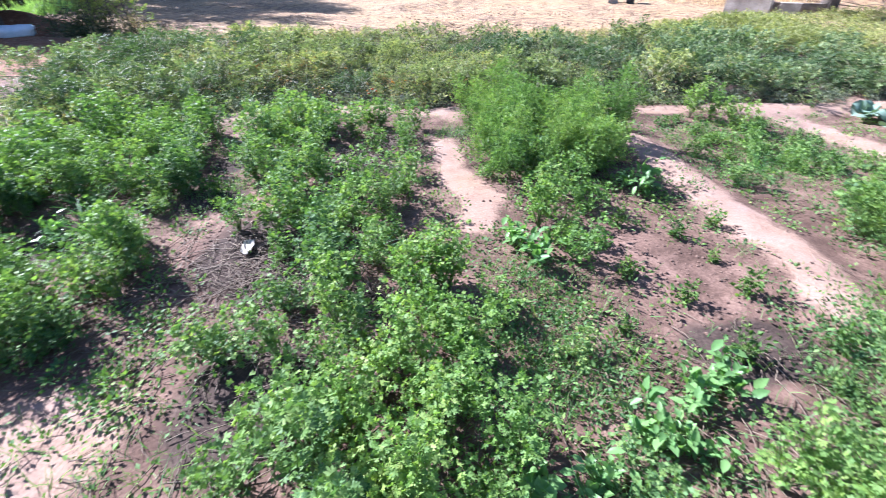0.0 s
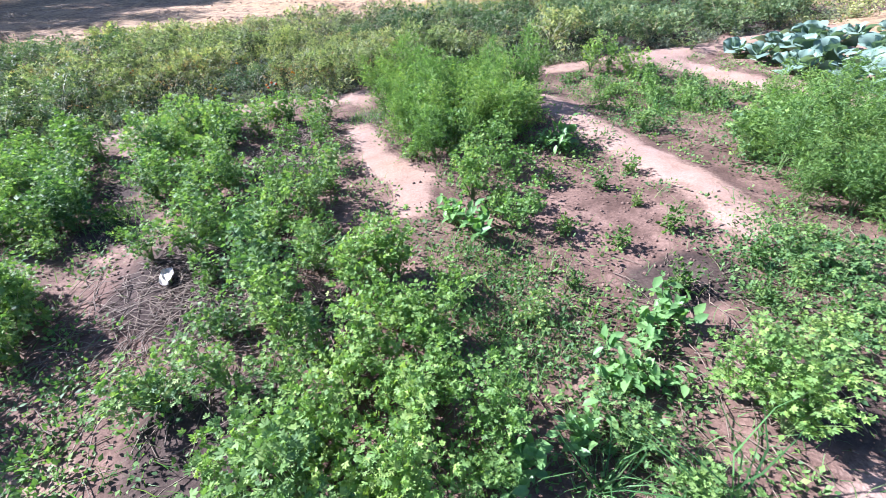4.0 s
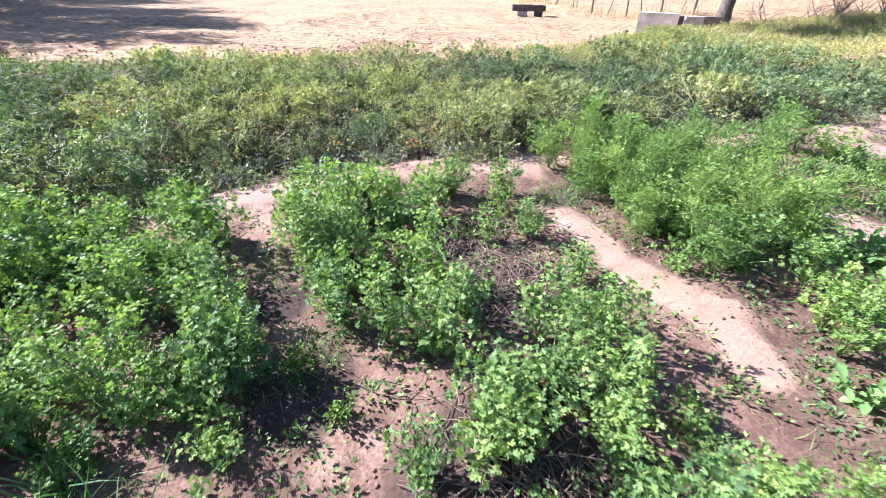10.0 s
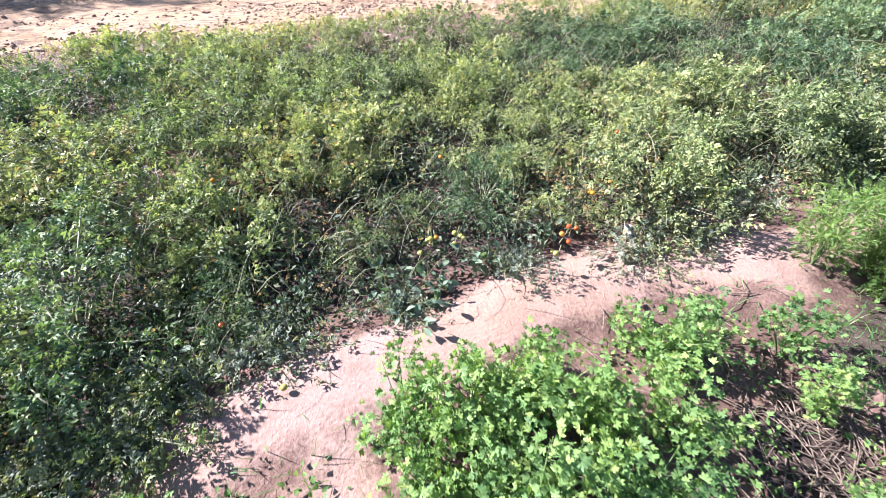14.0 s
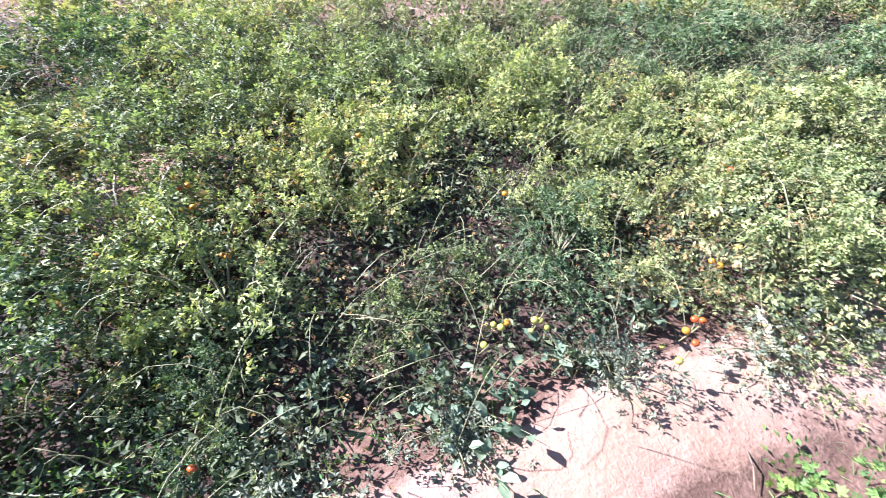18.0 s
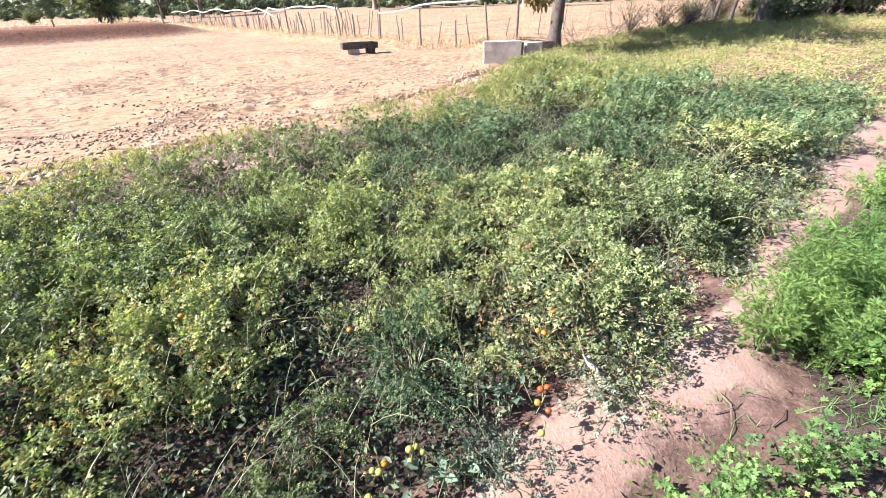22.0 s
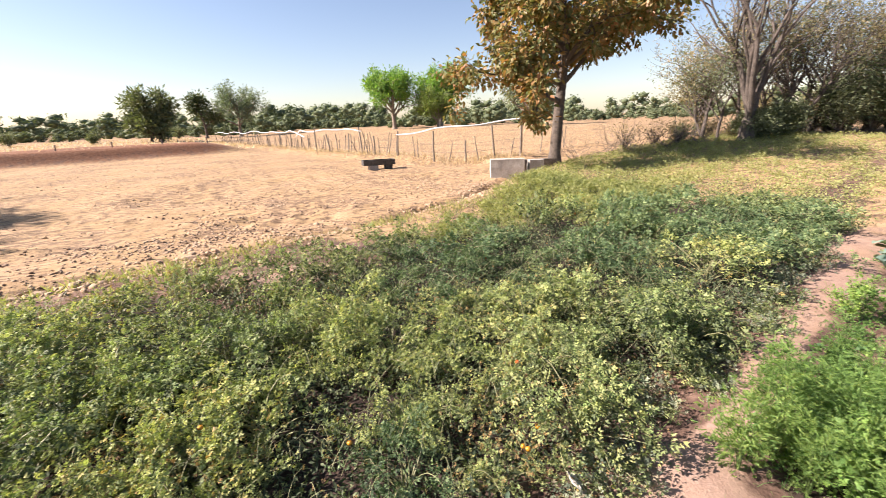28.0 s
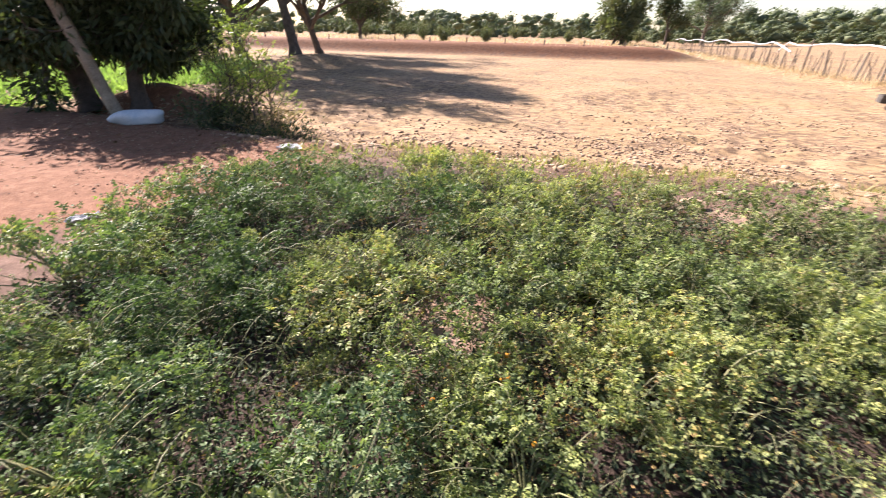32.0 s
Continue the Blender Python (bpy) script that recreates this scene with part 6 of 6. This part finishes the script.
for a in np.concatenate([rng.uniform(-1.25, 0.45, 620), rng.uniform(0.1, 1.5, 420)]):
    d = rng.uniform(120, 230) if a < 0.45 else rng.uniform(95, 190)
    x, y = math.sin(a) * d, math.cos(a) * d + 5
    tall = (2.6 + 6.2 * rng.uniform(0, 1) ** 3.2) * (1.0 + (0.15 if a > 0.1 else 0.0)) * d / 160
    wide = tall * rng.uniform(0.45, 0.85)
    lobes = np.column_stack([rng.normal(0, wide * 0.33, 8), rng.normal(0, wide * 0.33, 8), tall * np.linspace(0.08, 0.72, 8)])
    n = 300
    pick = rng.integers(0, 8, n)
    at = np.array([x, y, float(height(x, y))])
    pos = lobes[pick] + unit(n) * rng.uniform(0.6, 1.25, (n, 1)) * [wide * 0.36, wide * 0.36, tall * 0.15] + at
    v, f = spread(SLIM_V * [1, 1.9, 1], SLIM_F, pos, unit(n), unit(n), rng.uniform(0.5, 1.3, n) * (0.2 + 0.06 * tall))
    core = ICO_V[None] * rng.uniform(0.6, 1.0, (8, len(ICO_V), 1)) * [wide * 0.34, wide * 0.34, tall * 0.14] + lobes[:, None] + at
    v = np.concatenate([v, core.reshape(-1, 3)])
    f = np.concatenate([f, n * 4 + (ICO_F[None] + (np.arange(8) * len(ICO_V))[:, None, None]).reshape(-1, 3)])
    lines_v.append(v)
    lines_f.append(f + off)
    off += len(v)
stuff("distant_woods", np.concatenate(lines_v), np.concatenate(lines_f), M_WOODS_HAZED, "green line of distant trees on the horizon, paled as by haze", "woods")
xy = np.column_stack([rng.uniform(-70, 8, 9000), rng.uniform(47, 110, 9000)])
n = len(xy)
v, f = spread(BLADE_V * [1, 4, 1], BLADE_F, on_ground(xy, 0), unit(n, 1.0), unit(n), rng.uniform(0.15, 0.5, n))
stuff("far_field_weeds", v, f, M_DRYGRASS, "dry weeds on the fields beyond the bank", "weeds")
for x, y, t in ((-19.5, 100, 3.0), (-22, 63, 2.4), (-18.5, 72, 2.2), (-10, 118, 3.2), (-30, 76, 3.4), (-35, 80, 3.6), (-45, 84, 3.6), (-8, 90, 1.8), (-26, 105, 3.5), (4, 105, 3)):
    shrub("field_bush", "small rounded green bush on the far field", x, y, t, t * 0.5, 22, 1500, 0.26, M_WOODS_HAZED, M_BARK_DARK, group="bushes on the far field")

# ---- fence ----
fence = thing("fence", "rough fence of crooked weathered wooden posts", "fence")
tops = []
for k, (x, y) in enumerate(FENCE):
    h = (1.75 if k == 0 else 1.35 + 0.3 * math.sin(k * 2.3))
    lx, ly = rng.normal(0, 0.07, 2)
    z = float(height(x, y))
    pts = [(x + lx * s + 0.02 * math.sin(4 * s + k), y + ly * s, z - 0.1 + (h + 0.1) * s, (0.055 - 0.012 * s) * (1.25 if k == 0 else 1)) for s in np.linspace(0, 1, 6)]
    v, f = tubes([pts], 7)
    piece("post", mesh_from("post", v, f, M_POST, True), fence)
    tops.append(pts[-1][:3])
more = [(13.7, 20.1, 0.9, 0.25), (12.6, 21.2, 1.2, -0.25), (11.6, 22.4, 1.0, 0.3), (11.1, 24.9, 1.1, -0.1), (10.6, 27.4, 1.3, 0.3), (10.15, 28.9, 1.5, -0.35), (9.9, 30.6, 1.1, 0.1), (9.5, 32.3, 1.2, -0.1), (9.1, 34.3, 1.1, 0.2), (8.9, 36.8, 1.2, 0), (8.8, 39.6, 1.1, 0.1), (15.6, 19.9, 1.0, 0.1), (17.8, 20.3, 1.1, 0.15), (18.1, 20.5, 0.9, -0.2)]
for k in range(70):
    q = 3.5 + 15 * (k / 70) ** 0.8 + rng.uniform(-0.1, 0.1)
    i = int(q)
    more.append((FENCE[i][0] + (FENCE[i + 1][0] - FENCE[i][0]) * (q - i), FENCE[i][1] + (FENCE[i + 1][1] - FENCE[i][1]) * (q - i), rng.uniform(0.7, 1.3), rng.normal(0, 0.15)))
for x, y, h, lean in more:
    z = float(height(x, y))
    v, f = tubes([[(x + lean * s + 0.012 * math.sin(7 * s + x), y, z - 0.1 + (h + 0.1) * s, 0.030 - 0.01 * s) for s in np.linspace(0, 1, 5)]], 6)
    piece("stake", mesh_from("stake", v, f, M_POST, True), fence)
for lev in (0.45, 0.85):
    wire = [(t[0], t[1], float(height(t[0], t[1])) + lev, 0.006) for t in tops]
    v, f = tubes([wire], 4)
    piece("wire", mesh_from("wire", v, f, M_POST), fence, "thin rusty fence wire")


def pipe(points):
    line = []
    for k in range(len(points) - 1):
        a, b = np.array(points[k]), np.array(points[k + 1])
        sag = 0.05 * math.hypot(*(b - a)[:2]) * (0.5 if k % 2 else -0.3)
        for s in np.linspace(0, 1, 9)[:-1]:
            p = a + (b - a) * s
            line.append((p[0], p[1], p[2] - sag * math.sin(math.pi * s), 0.04))
    line.append((*points[-1], 0.04))
    v, f = tubes([line], 8)
    return tagged(new("water_pipe", mesh_from("water_pipe", v, f, M_PIPE, True)), "long white plastic pipe draped along the fence tops", "pipe", "pipes on the fence")


def along(k0, k1, base):
    return [(FENCE[k][0], FENCE[k][1], float(height(*FENCE[k])) + base + 0.10 * math.sin(k * 1.9)) for k in range(k0, k1)]


pipe([tops[0], (13.2, 20.7, tops[0][2] - 0.12), (12.1, 21.6, tops[0][2] - 0.26), (11.25, 23.2, tops[0][2] - 0.34), (10.9, 26.5, float(height(10.9, 26.5)) + 1.2)])
pipe(along(6, 11, 1.45) + [(8.8, 39.5, float(height(8.8, 39.5)) + 0.95)])
pipe([(8.85, 37.5, float(height(8.85, 37.5)) + 0.95)] + along(11, 20, 1.35))
for k, x in enumerate(np.arange(-34, 6, 3.4)):
    y = 47.5 + 0.12 * x
    z = float(height(x, y))
    v, f = tubes([[(x + 0.1 * math.sin(k) * s, y, z - 0.1 + 1.1 * s, 0.06) for s in np.linspace(0, 1, 4)]], 6)
    tagged(new("fence_post", mesh_from("fence_post", v, f, M_POST, True)), "short wooden post on the far earth bank", "post", "posts on the far bank")


# ---- concrete pieces ----
def slab_mesh(name, size, mat, seed, chips=0.02):
    bm = bmesh.new()
    bmesh.ops.create_cube(bm, size=1, matrix=Matrix.Diagonal((*size, 1)))
    bmesh.ops.subdivide_edges(bm, edges=bm.edges[:], cuts=4, use_grid_fill=True)
    for vert in bm.verts:
        vert.co += noise.noise_vector(vert.co * 4 + Vector((seed, seed, 0))) * chips
    return bm


trough = thing("water_trough", "long blackened concrete water trough on a block", "trough", at=(7.9, 22.9, float(height(7.9, 22.9))))
trough.rotation_euler = (0, 0, radians(-12))
trough.scale = (0.79, 0.8, 0.8)
for nm, size, at in (("base", (1.9, 0.7, 0.08), (0, 0, 0.29)), ("side", (1.9, 0.07, 0.22), (0, 0.315, 0.44)), ("side", (1.9, 0.07, 0.22), (0, -0.315, 0.44)), ("end", (0.07, 0.56, 0.22), (0.915, 0, 0.44)), ("end", (0.07, 0.56, 0.22), (-0.915, 0, 0.44))):
    part(nm, slab_mesh(nm, size, M_CONCRETE_DARK, 3), M_CONCRETE_DARK, trough).location = at
part("support_block", slab_mesh("support_block", (0.5, 0.6, 0.34), M_CONCRETE, 5), M_CONCRETE, trough, "pale concrete block under the trough").location = (-0.35, -0.05, 0.08)
part("support_block", slab_mesh("support_block", (0.4, 0.6, 0.34), M_CONCRETE_DARK, 6), M_CONCRETE_DARK, trough).location = (0.6, 0, 0.08)
for nm, lab, size, at, turn, mat in (("concrete_block", "pale weathered concrete block beside the tree", (1.25, 0.5, 0.72), (10.15, 16.45), -36, M_CONCRETE), ("concrete_slab", "grey concrete slab standing beside the tree", (1.8, 0.16, 0.62), (11.4, 16.4), -28, M_POST),
                                ("concrete_block", "small white concrete block in front of a slab", (0.55, 0.35, 0.5), (11.15, 15.95), -30, M_CONCRETE)):
    me = bpy.data.meshes.new(nm)
    bm = slab_mesh(nm, size, mat, len(lab), 0.012)
    bm.to_mesh(me)
    bm.free()
    me.materials.append(mat)
    ob = tagged(new(nm, me), lab, "concrete block")
    ob.matrix_basis = pose(at[0], at[1], float(height(*at)) + size[2] / 2 - 0.04, 0, 0, turn)

# ---- sack, pole and far shelter ----
bm = blob(0.3, 4, 1.0, 3, 0.12)
for vert in bm.verts:
    c = vert.co
    c.x, c.y, c.z = c.x * 1.75, c.y * 0.95, max(c.z, -0.2) * 0.72
    c.z += 0.05 * noise.noise(c * 5)
    if abs(c.x) > 0.42:
        c.y *= 1.12
me = bpy.data.meshes.new("sack")
bm.to_mesh(me)
bm.free()
me.shade_smooth()
me.materials.append(M_SACK)
sack = tagged(new("sack", me), "full white woven plastic sack lying on red soil", "sack")
sack.matrix_basis = pose(-9.55, 10.65, float(height(-9.55, 10.65)) + 0.11, 0, 0, 38) @ Matrix.Diagonal((0.92, 0.8, 0.78, 1))
z = float(height(-11.0, 11.4))
v, f = tubes([[(-11.0 - 0.8 * s, 11.3 - 0.2 * s, z - 0.1 + 3.0 * s, 0.13 - 0.02 * s) for s in np.linspace(0, 1, 8)]], 9)
tagged(new("leaning_pole", mesh_from("leaning_pole", v, f, M_BARK_PALE, True)), "weathered grey wooden pole leaning against the shade tree", "pole")
bm = bmesh.new()
bmesh.ops.create_grid(bm, x_segments=14, y_segments=8, size=0.5)
for vert in bm.verts:
    vert.co = Vector((vert.co.x * 3, vert.co.y * 1.6, 0.15 * noise.noise(vert.co * 5) - 0.5 * vert.co.y ** 2))
bmesh.ops.solidify(bm, geom=bm.faces[:], thickness=0.02)
me = bpy.data.meshes.new("tarpaulin")
bm.to_mesh(me)
bm.free()
me.materials.append(M_BLUE)
tagged(new("tarpaulin", me), "blue tarpaulin lying over a low heap far off", "tarpaulin").matrix_basis = pose(-36, 23.5, float(height(-36, 23.5)) + 0.55, 35, 0, 55)
